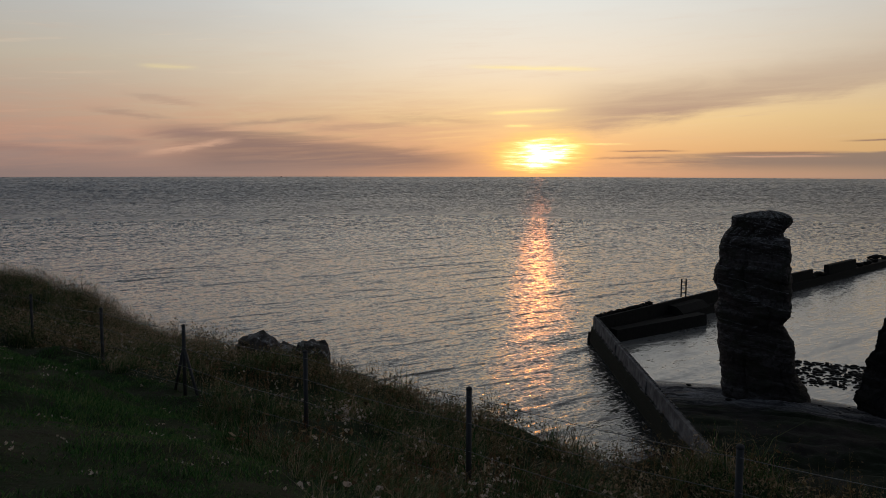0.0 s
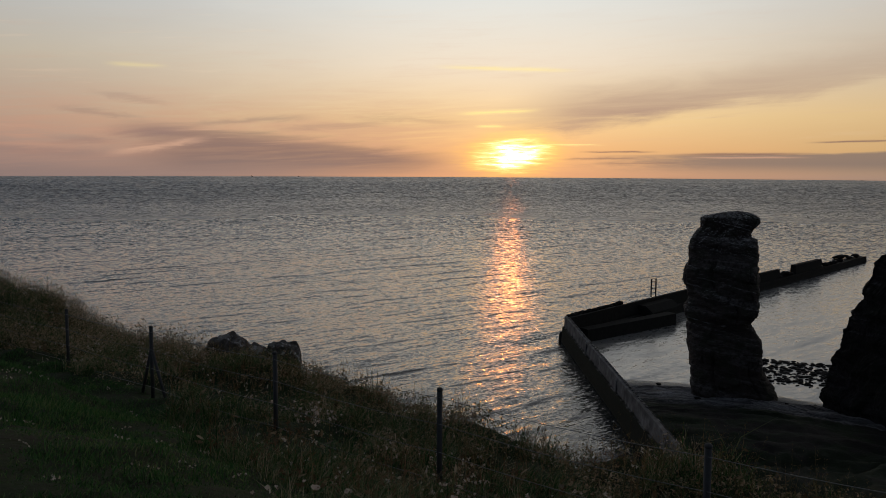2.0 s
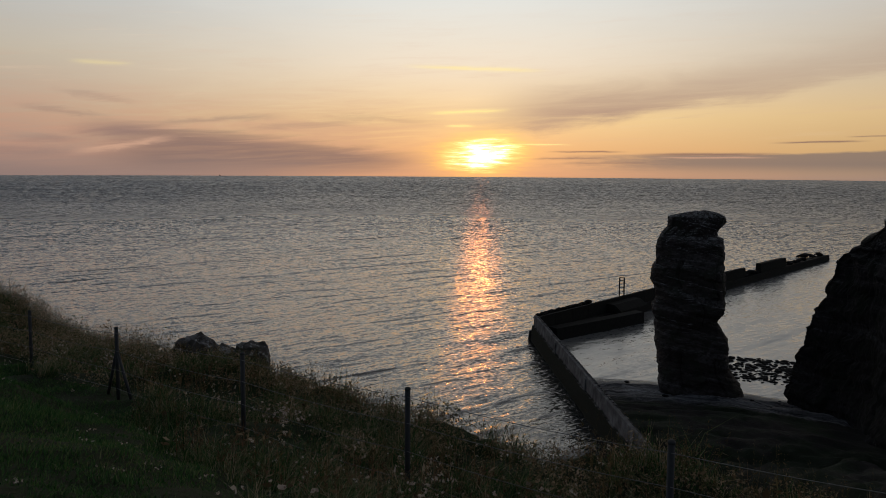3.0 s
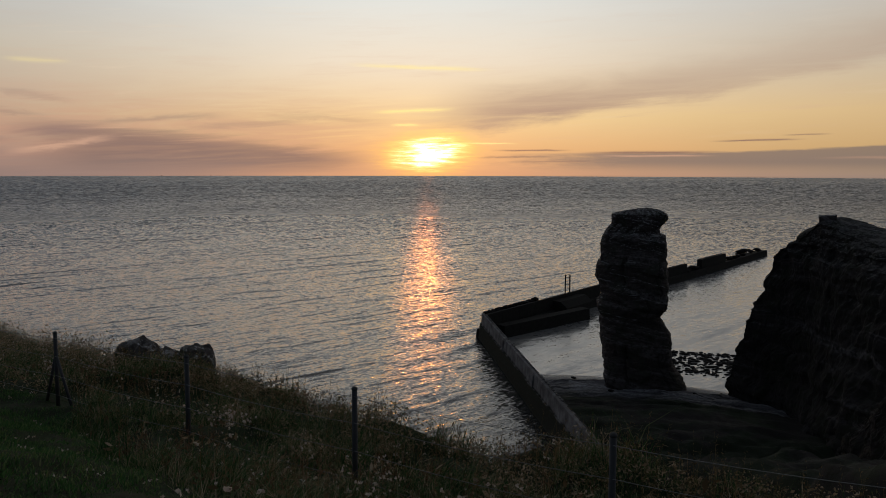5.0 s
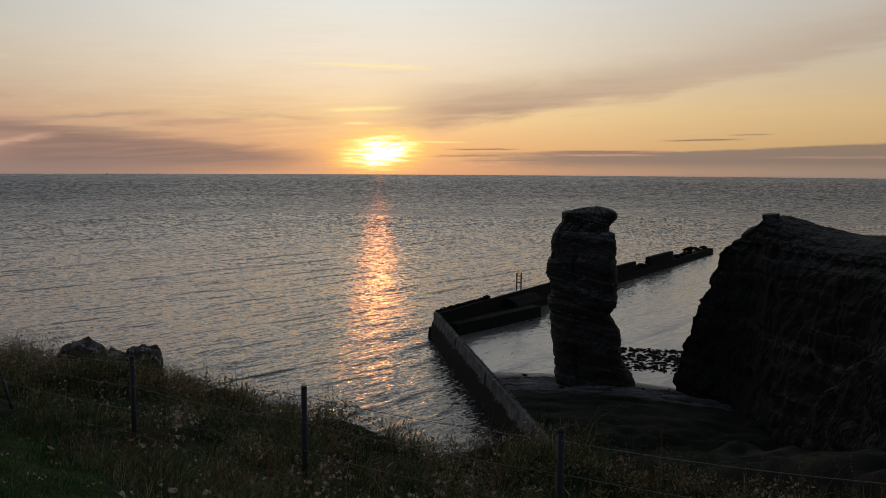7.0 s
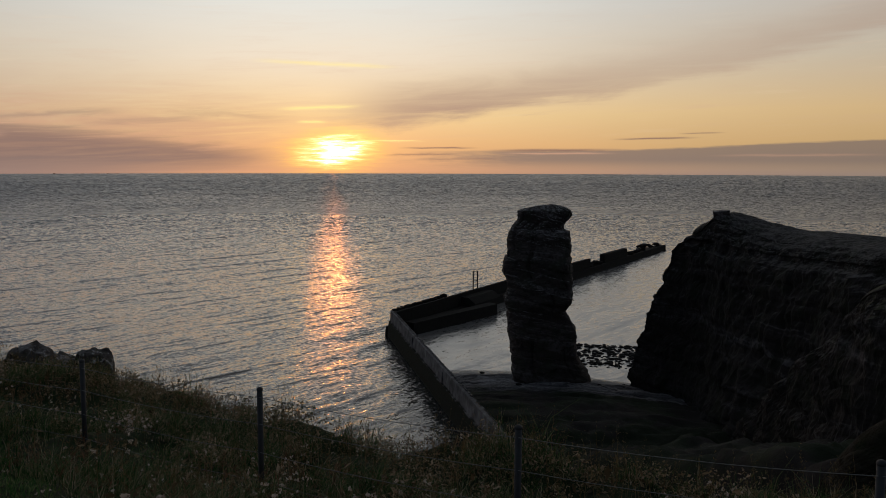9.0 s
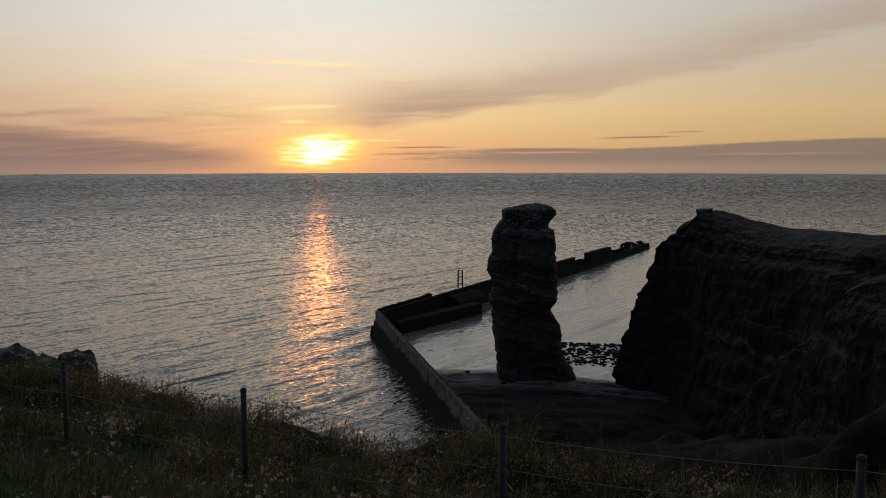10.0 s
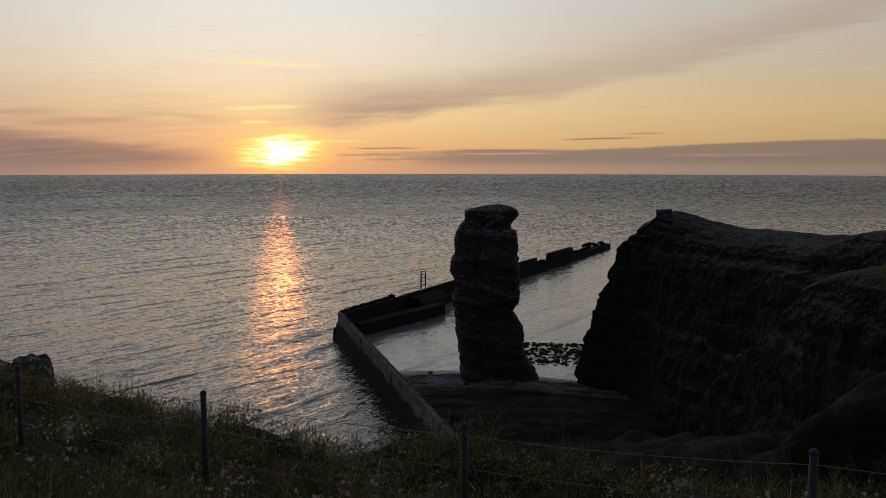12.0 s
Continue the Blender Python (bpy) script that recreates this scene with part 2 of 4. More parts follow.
    n.link(cover, both.inputs[0])
    n.link(clear.outputs[0], both.inputs[1])
    n.link(veiled.outputs[0], both.inputs[2])
    out = n.node("ShaderNodeOutputWorld")
    n.link(both.outputs[0], out.inputs[0])


build_world()

sun = bpy.data.lights.new("sun", "SUN")
sun.energy, sun.angle, sun.color = 0.027, radians(0.55), (1.0, 0.24, 0.035)
sun_ob = new("sun", sun)
az, el = radians(SUN_AZ), radians(SUN_EL + 0.4)
sun_ob.matrix_world = look((0, 0, 200), (-1000 * math.sin(az) * math.cos(el), -1000 * math.cos(az) * math.cos(el), 200 - 1000 * math.sin(el)))


# ---------------------------------------------------------------- noise on arrays
def lattice(i, j, k, seed):
    h = (i.astype(np.int64) * 374761393 + j.astype(np.int64) * 668265263 + k.astype(np.int64) * 2147483647 + seed * 974711) & 0x7FFFFFFF
    h = ((h ^ (h >> 13)) * 1274126177) & 0x7FFFFFFF
    h = (h ^ (h >> 16)) * 668265263 & 0x7FFFFFFF
    return ((h >> 7) & 0xFFFF) / 32767.5 - 1.0


def vnoise(x, y, z=0.0, seed=0):
    """Smooth noise from -1 to 1."""
    x, y, z = np.broadcast_arrays(np.asarray(x, float), np.asarray(y, float), np.asarray(z, float))
    i, j, k = np.floor(x), np.floor(y), np.floor(z)
    a, b, c = x - i, y - j, z - k
    a, b, c = (t * t * (3 - 2 * t) for t in (a, b, c))
    i, j, k = i.astype(int), j.astype(int), k.astype(int)
    out = 0
    for p in (0, 1):
        for q in (0, 1):
            for r in (0, 1):
                out = out + lattice(i + p, j + q, k + r, seed) * (a if p else 1 - a) * (b if q else 1 - b) * (c if r else 1 - c)
    return out


def fractal(x, y, z=0.0, octaves=4, seed=0, gain=0.5):
    x, y, z = np.asarray(x, float), np.asarray(y, float), np.asarray(z, float)
    total, amp = 0, 1.0
    for o in range(octaves):
        total = total + amp * vnoise(x * 2**o + 11 * o, y * 2**o, z * 2**o, seed + o)
        amp *= gain
    return total


def sstep(x, a, b):
    t = np.clip((x - a) / (b - a), 0, 1)
    return t * t * (3 - 2 * t)


# ---------------------------------------------------------------- mesh helpers
def mesh_object(name, verts, faces, material, parent=None, smooth=True, label=""):
    me = bpy.data.meshes.new(name)
    verts = np.asarray(verts, float)
    if isinstance(faces, np.ndarray):
        count, side = faces.shape
        me.vertices.add(len(verts))
        me.vertices.foreach_set("co", verts.ravel())
        me.loops.add(count * side)
        me.loops.foreach_set("vertex_index", faces.astype(np.int32).ravel())
        me.polygons.add(count)
        me.polygons.foreach_set("loop_start", np.arange(count, dtype=np.int32) * side)
        me.update(calc_edges=True)
    else:
        me.from_pydata(verts.tolist(), [], faces)
    me.polygons.foreach_set("use_smooth", np.full(len(me.polygons), smooth))
    me.materials.append(material)
    me.update()
    ob = new(name, me)
    if parent:
        ob.parent = parent
    if label:
        ob["label"] = label
    return ob


def grid_faces(rows, cols, wrap=False):
    i, j = np.meshgrid(np.arange(rows - 1), np.arange(cols if wrap else cols - 1), indexing="ij")
    k = (j + 1) % cols
    return np.stack([i * cols + j, i * cols + k, (i + 1) * cols + k, (i + 1) * cols + j], -1).reshape(-1, 4)


def part(name, bm, material, parent=None, label="", smooth=False):
    me = bpy.data.meshes.new(name)
    bm.to_mesh(me)
    bm.free()
    me.polygons.foreach_set("use_smooth", np.full(len(me.polygons), smooth))
    me.materials.append(material)
    ob = new(name, me)
    if parent:
        ob.parent = parent
    if label:
        ob["label"] = label
    return ob


def empty(name, place=(0, 0, 0)):
    ob = new(name)
    ob.location = place
    ob.empty_display_size = 0.2
    return ob


def curve_through(points, count):
    """Catmull-Rom through rows of numbers, evenly by index."""
    p = np.asarray(points, float)
    p = np.vstack([2 * p[0] - p[1], p, 2 * p[-1] - p[-2]])
    t = np.linspace(0, len(p) - 3 - 1e-9, count)
    i = np.floor(t).astype(int)
    f = (t - i)[:, None]
    a, b, c, d = p[i], p[i + 1], p[i + 2], p[i + 3]
    return 0.5 * (2 * b + (c - a) * f + (2 * a - 5 * b + 4 * c - d) * f**2 + (3 * b - a - 3 * c + d) * f**3)


# ---------------------------------------------------------------- materials
def material(name, build):
    m = bpy.data.materials.new(name)
    m.use_nodes = True
    tree = m.node_tree
    tree.nodes.clear()
    n = Nodes(tree)
    shader = n.node("ShaderNodeBsdfPrincipled")
    out = n.node("ShaderNodeOutputMaterial")
    n.link(shader.outputs[0], out.inputs[0])
    build(n, shader.inputs)
    return m


def place(n):
    return n.node("ShaderNodeNewGeometry").outputs["Position"]


def bump(n, height, strength, distance):
    b = n.node("ShaderNodeBump", Strength=strength, Distance=distance)
    n.link(height, b.inputs["Height"])
    return b.outputs[0]


def water(n, s):
    p = place(n)
    s["IOR"].default_value = 1.45
    s["Specular Tint"].default_value = (0.965, 0.97, 0.985, 1)
    away = n.node("ShaderNodeVectorMath", Vector=p)
    away.operation = "LENGTH"
    xyz = n.node("ShaderNodeSeparateXYZ", Vector=p)
    streaks = n.noise(n.vec(n.m("MULTIPLY", xyz.outputs[0], 0.6), xyz.outputs[1]), 0.006, 5, 0.7)
    coarse = n.m("ADD", 0.20, n.m("MULTIPLY", n.m("SUBTRACT", streaks, 0.3), 0.25))
    calm = n.node("ShaderNodeAttribute")
    calm.attribute_name = "calm"
    # shallow harbour water, paler: its bright sky reflection is put into the colour
    n.link(n.mix(calm.outputs["Fac"], (0.034, 0.036, 0.036), (0.22, 0.212, 0.195)), s["Base Color"])
    glossy = n.m("ADD", 0.10, n.m("MULTIPLY", n.m("POWER", n.step(away.outputs["Value"], 150.0, 1600.0), 0.7), coarse))
    n.link(n.m("ADD", glossy, n.m("MULTIPLY", calm.outputs["Fac"], 0.04)), s["Roughness"])
    a = radians(36)
    across = n.m("ADD", n.m("MULTIPLY", xyz.outputs[0], math.cos(a)), n.m("MULTIPLY", xyz.outputs[1], math.sin(a)))
    along = n.m("SUBTRACT", n.m("MULTIPLY", xyz.outputs[1], math.cos(a)), n.m("MULTIPLY", xyz.outputs[0], math.sin(a)))
    v = n.vec(n.m("MULTIPLY", across, 0.27), along)
    # ripples tilt the surface, at three sizes
    total = None
    for size, lean in WAVELETS:
        t = n.node("ShaderNodeTexNoise", Vector=v, Scale=size, Detail=3.0, Roughness=0.6)
        off = n.node("ShaderNodeVectorMath")
        off.operation = "MULTIPLY_ADD"
        n.link(t.outputs["Color"], off.inputs[0])
        off.inputs[1].default_value = (lean * 1.8, lean, 0)
        off.inputs[2].default_value = (-lean * 0.9, -lean * 0.37, 0)
        if size < 0.1:
            # long swell shows only far out
            far = n.node("ShaderNodeVectorMath")
            far.operation = "SCALE"
            n.link(off.outputs[0], far.inputs[0])
            n.link(n.step(away.outputs["Value"], 600.0, 1300.0), far.inputs["Scale"])
            off = far
        if total is None:
            total = off.outputs[0]
        else:
            add = n.node("ShaderNodeVectorMath")
            add.operation = "ADD"
            n.link(total, add.inputs[0])
            n.link(off.outputs[0], add.inputs[1])
            total = add.outputs[0]
    # far out the eye merges many waves: broad facets, leaning a little shorewards
    reach = n.m("DIVIDE", 86000.0, away.outputs["Value"])
    round_ = n.m("MULTIPLY", n.m("ARCTAN2", xyz.outputs[0], xyz.outputs[1]), 1480.0)
    for fx, fy, lean in ((0.085, 0.85, 0.40), (0.20, 1.55, 0.80)):
        t = n.node("ShaderNodeTexNoise", Vector=n.vec(n.m("MULTIPLY", round_, fx), n.m("MULTIPLY", reach, fy), fx * 50), Scale=1.0, Detail=2.0, Roughness=0.6)
        off = n.node("ShaderNodeVectorMath")
        off.operation = "MULTIPLY_ADD"
        n.link(t.outputs["Color"], off.inputs[0])
        off.inputs[1].default_value = (lean * 1.3, lean, 0)
        off.inputs[2].default_value = (-lean * 0.65, -lean * 0.69, 0)
        far = n.node("ShaderNodeVectorMath")
        far.operation = "SCALE"
        n.link(off.outputs[0], far.inputs[0])
        n.link(n.m("SUBTRACT", n.m("ADD", 0.55, n.m("MULTIPLY", n.step(away.outputs["Value"], 150.0, 900.0), 0.47)), n.m("MULTIPLY", n.step(away.outputs["Value"], 1200.0, 4200.0), 0.45)), far.inputs["Scale"])
        add = n.node("ShaderNodeVectorMath")
        add.operation = "ADD"
        n.link(total, add.inputs[0])
        n.link(far.outputs[0], add.inputs[1])
        total = add.outputs[0]
    # at a low angle only the sides of waves that face the shore are seen
    facing = n.node("ShaderNodeVectorMath")
    facing.operation = "SCALE"
    facing.inputs[0].default_value = (0, -0.15, 0)
    n.link(n.step(away.outputs["Value"], 300.0, 2600.0), facing.inputs["Scale"])
    add = n.node("ShaderNodeVectorMath")
    add.operation = "ADD"
    n.link(total, add.inputs[0])
    n.link(facing.outputs[0], add.inputs[1])
    total = add.outputs[0]
    # single steeper crests, whose near sides mirror the dim sky overhead
    warp = n.m("MULTIPLY", n.noise(p, 0.012, 4, 0.6), 70.0)
    for period, wide, seed, reach_ in ((9.0, 0.022, 3.0, 800.0), (5.0, 0.040, 9.0, 500.0), (19.0, 0.012, 17.0, 1500.0)):
        wave = n.m("SINE", n.m("MULTIPLY", n.m("ADD", along, n.m("MULTIPLY", warp, 0.35)), 2 * math.pi / period))
        crest = n.m("POWER", n.m("ADD", 0.5, n.m("MULTIPLY", wave, 0.5)), 5.0)
        group = n.step(n.noise(n.vec(n.m("MULTIPLY", across, wide), n.m("MULTIPLY", along, 0.6 / period), seed), 1.0, 3, 0.6), 0.47, 0.68)
        steep = n.m("MULTIPLY", n.m("MULTIPLY", crest, group), n.m("MULTIPLY", n.step(away.outputs["Value"], reach_, reach_ * 0.5), 0.22))
        face = n.node("ShaderNodeVectorMath")
        face.operation = "SCALE"
        face.inputs[0].default_value = (math.sin(a), -math.cos(a), 0)
        n.link(steep, face.inputs["Scale"])
        add = n.node("ShaderNodeVectorMath")
        add.operation = "ADD"
        n.link(total, add.inputs[0])
        n.link(face.outputs[0], add.inputs[1])
        total = add.outputs[0]
    quiet = n.node("ShaderNodeVectorMath")
    quiet.operation = "SCALE"
    n.link(total, quiet.inputs[0])
    gust = n.m("ADD", 0.7, n.m("MULTIPLY", n.noise(n.vec(n.m("MULTIPLY", across, 0.4), along), 0.012, 4, 0.6), 0.6))
    n.link(n.m("MULTIPLY", gust, n.m("SUBTRACT", 1.0, n.m("MULTIPLY", calm.outputs["Fac"], 0.62))), quiet.inputs["Scale"])
    add = n.node("ShaderNodeVectorMath")
    add.operation = "ADD"
    n.link(n.node("ShaderNodeNewGeometry").outputs["Normal"], add.inputs[0])
    n.link(quiet.outputs[0], add.inputs[1])
    norm = n.node("ShaderNodeVectorMath")
    norm.operation = "NORMALIZE"
    n.link(add.outputs[0], norm.inputs[0])
    n.link(norm.outputs[0], s["Normal"])


WAVELETS = ((0.03, 0.10), (0.085, 0.20), (0.5, 0.30), (1.2, 0.44), (3.0, 0.42))


def rock(n, s, dark=False, turf=False):
    p = place(n)
    xyz = n.node("ShaderNodeSeparateXYZ", Vector=p)
    x, y, z = xyz.outputs
    tilt = n.m("ADD", z, n.m("ADD", n.m("MULTIPLY", x, 0.22), n.m("MULTIPLY", n.noise(p, 0.08, 4, 0.55), 6.0)))
    beds = n.noise(n.vec(n.m("MULTIPLY", x, 0.03), n.m("MULTIPLY", y, 0.03), tilt), 0.55, 5, 0.65)
    grain = n.noise(p, 1.3, 6, 0.65)
    # headland and buttress: the same sandstone toned down, shade put into the colour
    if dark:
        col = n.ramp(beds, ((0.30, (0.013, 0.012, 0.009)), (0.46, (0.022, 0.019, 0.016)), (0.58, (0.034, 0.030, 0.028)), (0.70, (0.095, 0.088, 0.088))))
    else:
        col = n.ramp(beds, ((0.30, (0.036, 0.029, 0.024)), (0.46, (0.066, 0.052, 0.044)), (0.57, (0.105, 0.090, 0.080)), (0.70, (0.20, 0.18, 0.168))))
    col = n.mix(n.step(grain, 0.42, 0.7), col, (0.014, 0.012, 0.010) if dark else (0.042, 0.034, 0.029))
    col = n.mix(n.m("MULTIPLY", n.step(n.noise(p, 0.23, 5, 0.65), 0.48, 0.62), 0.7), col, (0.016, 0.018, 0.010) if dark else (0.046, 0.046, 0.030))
    # droppings and lichen on ledges that face up, with sky light painted in
    nz = n.node("ShaderNodeSeparateXYZ", Vector=n.node("ShaderNodeNewGeometry").outputs["Normal"]).outputs[2]
    white = n.m("MULTIPLY", n.step(nz, 0.45, 0.85), n.step(n.noise(p, 0.8, 5, 0.7), 0.44, 0.62))
    white = n.m("MULTIPLY", white, n.step(z, 8.0, 26.0))
    specks = n.m("MULTIPLY", n.m("MULTIPLY", n.step(n.noise(p, 2.4, 4, 0.8), 0.54, 0.64), n.step(nz, -0.1, 0.4)), n.step(n.m("ADD", z, n.m("MULTIPLY", n.noise(p, 0.3, 3), 10.0)), 39.0, 47.0))
    white = n.m("MAXIMUM", n.m("MULTIPLY", white, 0.5), specks)
    col = n.mix(n.m("MULTIPLY", white, 0.26 if dark else 0.85), col, (0.52, 0.51, 0.49))
    if turf:
        green = n.m("MULTIPLY", n.step(nz, 0.55, 0.80), n.step(n.m("ADD", z, n.m("MULTIPLY", n.noise(p, 0.1, 3), 8.0)), 42.0, 48.0))
        col = n.mix(green, col, n.mix(n.noise(p, 0.5, 5, 0.7), (0.022, 0.032, 0.010), (0.090, 0.10, 0.036)))
    n.link(col, s["Base Color"])
    s["Roughness"].default_value = 0.92
    s["Specular IOR Level"].default_value = 0.25
    n.link(bump(n, n.m("ADD", n.m("MULTIPLY", grain, 0.6), n.m("MULTIPLY", beds, 0.45)), 0.7, 0.6), s["Normal"])


def soil(n, s):
    p = place(n)
    big = n.noise(p, 0.35, 4)
    small = n.noise(p, 7.0, 5, 0.7)
    col = n.ramp(big, ((0.36, (0.012, 0.026, 0.006)), (0.52, (0.018, 0.034, 0.009)), (0.68, (0.032, 0.040, 0.016))))
    col = n.mix(n.step(small, 0.45, 0.7), col, (0.025, 0.022, 0.014))
    n.link(col, s["Base Color"])
    s["Roughness"].default_value = 0.95
    s["Specular IOR Level"].default_value = 0.15
    n.link(bump(n, small, 0.8, 0.06), s["Normal"])


def earth(n, s):
    p = place(n)
    big, fine = n.noise(p, 0.5, 6, 0.7), n.noise(p, 4.0, 5, 0.75)
    col = n.ramp(big, ((0.34, (0.014, 0.020, 0.008)), (0.48, (0.034, 0.029, 0.020)), (0.62, (0.066, 0.055, 0.045)), (0.74, (0.11, 0.095, 0.082))))
    col = n.mix(n.step(fine, 0.42, 0.66), col, (0.020, 0.019, 0.011))
    n.link(col, s["Base Color"])
    s["Roughness"].default_value = 0.95
    s["Specular IOR Level"].default_value = 0.12
    n.link(bump(n, n.m("ADD", big, n.m("MULTIPLY", fine, 0.5)), 0.9, 0.35), s["Normal"])


def shingle(n, s):
    p = place(n)
    xyz = n.node("ShaderNodeSeparateXYZ", Vector=p)
    x, y = xyz.outputs[0], xyz.outputs[1]
    e = n.m("SUBTRACT", x, 50.0)
    inland = n.m("SUBTRACT", n.m("SUBTRACT", n.m("ADD", 223.1, n.m("MULTIPLY", e, 0.011)), n.m("MULTIPLY", n.m("MULTIPLY", e, e), 0.0099)), y)
    wob = n.noise(p, 0.09, 5, 0.6)
    d = n.m("ADD", inland, n.m("MULTIPLY", n.m("SUBTRACT", wob, 0.5), 10.0))
    lines = n.noise(n.vec(n.m("MULTIPLY", e, 0.04), n.m("ADD", d, n.m("MULTIPLY", e, 0.12)), 0.0), 0.75, 6, 0.70)
    grain = n.noise(p, 1.6, 6, 0.7)
    ledge = n.ramp(lines, ((0.38, (0.034, 0.031, 0.031)), (0.47, (0.115, 0.108, 0.108)), (0.57, (0.25, 0.24, 0.237)), (0.67, (0.44, 0.43, 0.425))))
    ledge = n.mix(n.m("MULTIPLY", n.step(grain, 0.52, 0.70), 0.5), ledge, (0.040, 0.036, 0.033))
    wet = n.mix(n.step(grain, 0.40, 0.66), (0.30, 0.285, 0.27), (0.17, 0.16, 0.15))
    col = n.mix(n.step(d, 7.0, 10.0), wet, ledge)
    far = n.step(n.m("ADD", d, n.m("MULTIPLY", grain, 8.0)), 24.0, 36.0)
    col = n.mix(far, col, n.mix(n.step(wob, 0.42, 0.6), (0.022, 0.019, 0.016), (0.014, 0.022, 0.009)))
    n.link(col, s["Base Color"])
    n.link(n.m("ADD", 0.42, n.m("MULTIPLY", n.step(d, 2.0, 9.0), 0.48)), s["Roughness"])
    s["Specular IOR Level"].default_value = 0.25
    n.link(bump(n, n.m("ADD", grain, n.m("MULTIPLY", lines, 1.5)), 0.6, 0.30), s["Normal"])


def concrete(n, s):
    p = place(n)
    z = n.node("ShaderNodeSeparateXYZ", Vector=p).outputs[2]
    stain = n.noise(p, 0.35, 5, 0.6)
    grain = n.noise(p, 4.0, 5, 0.7)
    col = n.ramp(stain, ((0.35, (0.10, 0.094, 0.090)), (0.5, (0.17, 0.16, 0.152)), (0.65, (0.25, 0.24, 0.23))))
    weed = n.step(n.m("ADD", z, n.m("MULTIPLY", n.m("SUBTRACT", stain, 0.5), 1.6)), 5.5, 4.9)
    col = n.mix(weed, col, (0.020, 0.022, 0.014))
    col = n.mix(n.m("MULTIPLY", n.step(grain, 0.5, 0.75), 0.5), col, (0.10, 0.095, 0.085))
    n.link(col, s["Base Color"])
    s["Roughness"].default_value = 0.9
    s["Specular IOR Level"].default_value = 0.12
    n.link(bump(n, grain, 0.5, 0.08), s["Normal"])


def plain(colour, rough=0.7, metal=0.0, spread=0.5, size=9.0):
    def build(n, s):
        g = n.noise(place(n), size, 5, 0.65)
        n.link(n.mix(g, tuple(c * (1 - spread) for c in colour), tuple(min(1, c * (1 + spread)) for c in colour)), s["Base Color"])
        s["Roughness"].default_value, s["Metallic"].default_value = rough, metal
        s["Specular IOR Level"].default_value = 0.5 if metal else 0.12
        n.link(bump(n, g, 0.4, 0.01), s["Normal"])
    return build


def blades(stops, rough=0.65, through_light=0.4, coarse=1.1):
    def build(n, s):
        isl = n.node("ShaderNodeNewGeometry").outputs["Random Per Island"]
        patch = n.noise(place(n), coarse, 4, 0.65)
        f = n.m("ADD", n.m("MULTIPLY", isl, 0.85), n.m("MULTIPLY", n.m("SUBTRACT", patch, 0.47), 1.3), clamp=True)
        col = n.ramp(f, stops)
        n.link(col, s["Base Color"])
        s["Roughness"].default_value = rough
        s["Specular IOR Level"].default_value = 0.2
        # thin leaves let light through
        leaf = n.node("ShaderNodeBsdfTranslucent", Color=col)
        both = n.node("ShaderNodeMixShader")
        both.inputs[0].default_value = through_light
        out = next(o for o in n.tree.nodes if o.type == "OUTPUT_MATERIAL")
        shader = next(o for o in n.tree.nodes if o.type == "BSDF_PRINCIPLED")
        n.link(shader.outputs[0], both.inputs[1])
        n.link(leaf.outputs[0], both.inputs[2])
        n.link(both.outputs[0], out.inputs[0])
    return build


WATER = material("sea_water", water)
ROCK = material("red_sandstone", rock)
CLIFF = material("shaded_sandstone", lambda n, s: rock(n, s, True))
TURFED = material("shaded_turf_sandstone", lambda n, s: rock(n, s, True, True))
SOIL = material("turf_soil", soil)
EARTH = material("bare_earth", earth)
SHINGLE = material("shingle", shingle)
CONCRETE = material("weathered_concrete", concrete)
# pier and quay: weed, plus the shade of landward faces painted near-black
SHADED_WEEDY = material("shaded_weedy_concrete", plain((0.022, 0.021, 0.018), 0.9, 0.0, 0.6, 0.8))
GALV = material("galvanised_steel", plain((0.042, 0.042, 0.040), 0.65, 0.1))
WIRE = material("fence_wire", plain((0.22, 0.22, 0.21), 0.45, 0.6, 0.3))
IRON = material("rusty_iron", plain((0.030, 0.022, 0.018), 0.8, 0.2))
BOULDER = material("wet_boulder", plain((0.020, 0.018, 0.016), 0.85, 0.0, 0.6, 1.5))
LAWN = material("short_grass", blades(((0.0, (0.014, 0.054, 0.013)), (0.40, (0.052, 0.155, 0.038)), (0.74, (0.115, 0.205, 0.062)), (1.0, (0.26, 0.28, 0.13))), 0.65, 0.32, 0.5))
TALL = material("tall_grass", blades(((0.0, (0.010, 0.042, 0.010)), (0.36, (0.046, 0.118, 0.028)), (0.60, (0.125, 0.170, 0.065)), (0.80, (0.34, 0.285, 0.165)), (0.94, (0.60, 0.49, 0.33)), (1.0, (0.46, 0.29, 0.17))), 0.65, 0.30))
STALK = material("dry_stalks", blades(((0.0, (0.045, 0.040, 0.016)), (0.5, (0.18, 0.135, 0.060)), (1.0, (0.36, 0.23, 0.12)))))
DOCK = material("withered_dock", blades(((0.0, (0.05, 0.033, 0.018)), (0.6, (0.17, 0.090, 0.045)), (1.0, (0.32, 0.20, 0.12)))))
LITTER = material("withered_leaves", blades(((0.0, (0.05, 0.04, 0.02)), (0.5, (0.17, 0.12, 0.065)), (0.8, (0.38, 0.29, 0.18)), (1.0, (0.55, 0.46, 0.34)))))
LEAFY = material("leafy_weeds", blades(((0.0, (0.014, 0.026, 0.008)), (0.30, (0.11, 0.125, 0.050)), (0.60, (0.36, 0.255, 0.15)), (0.86, (0.52, 0.38, 0.24)), (1.0, (0.65, 0.56, 0.42))), 0.7, 0.28))
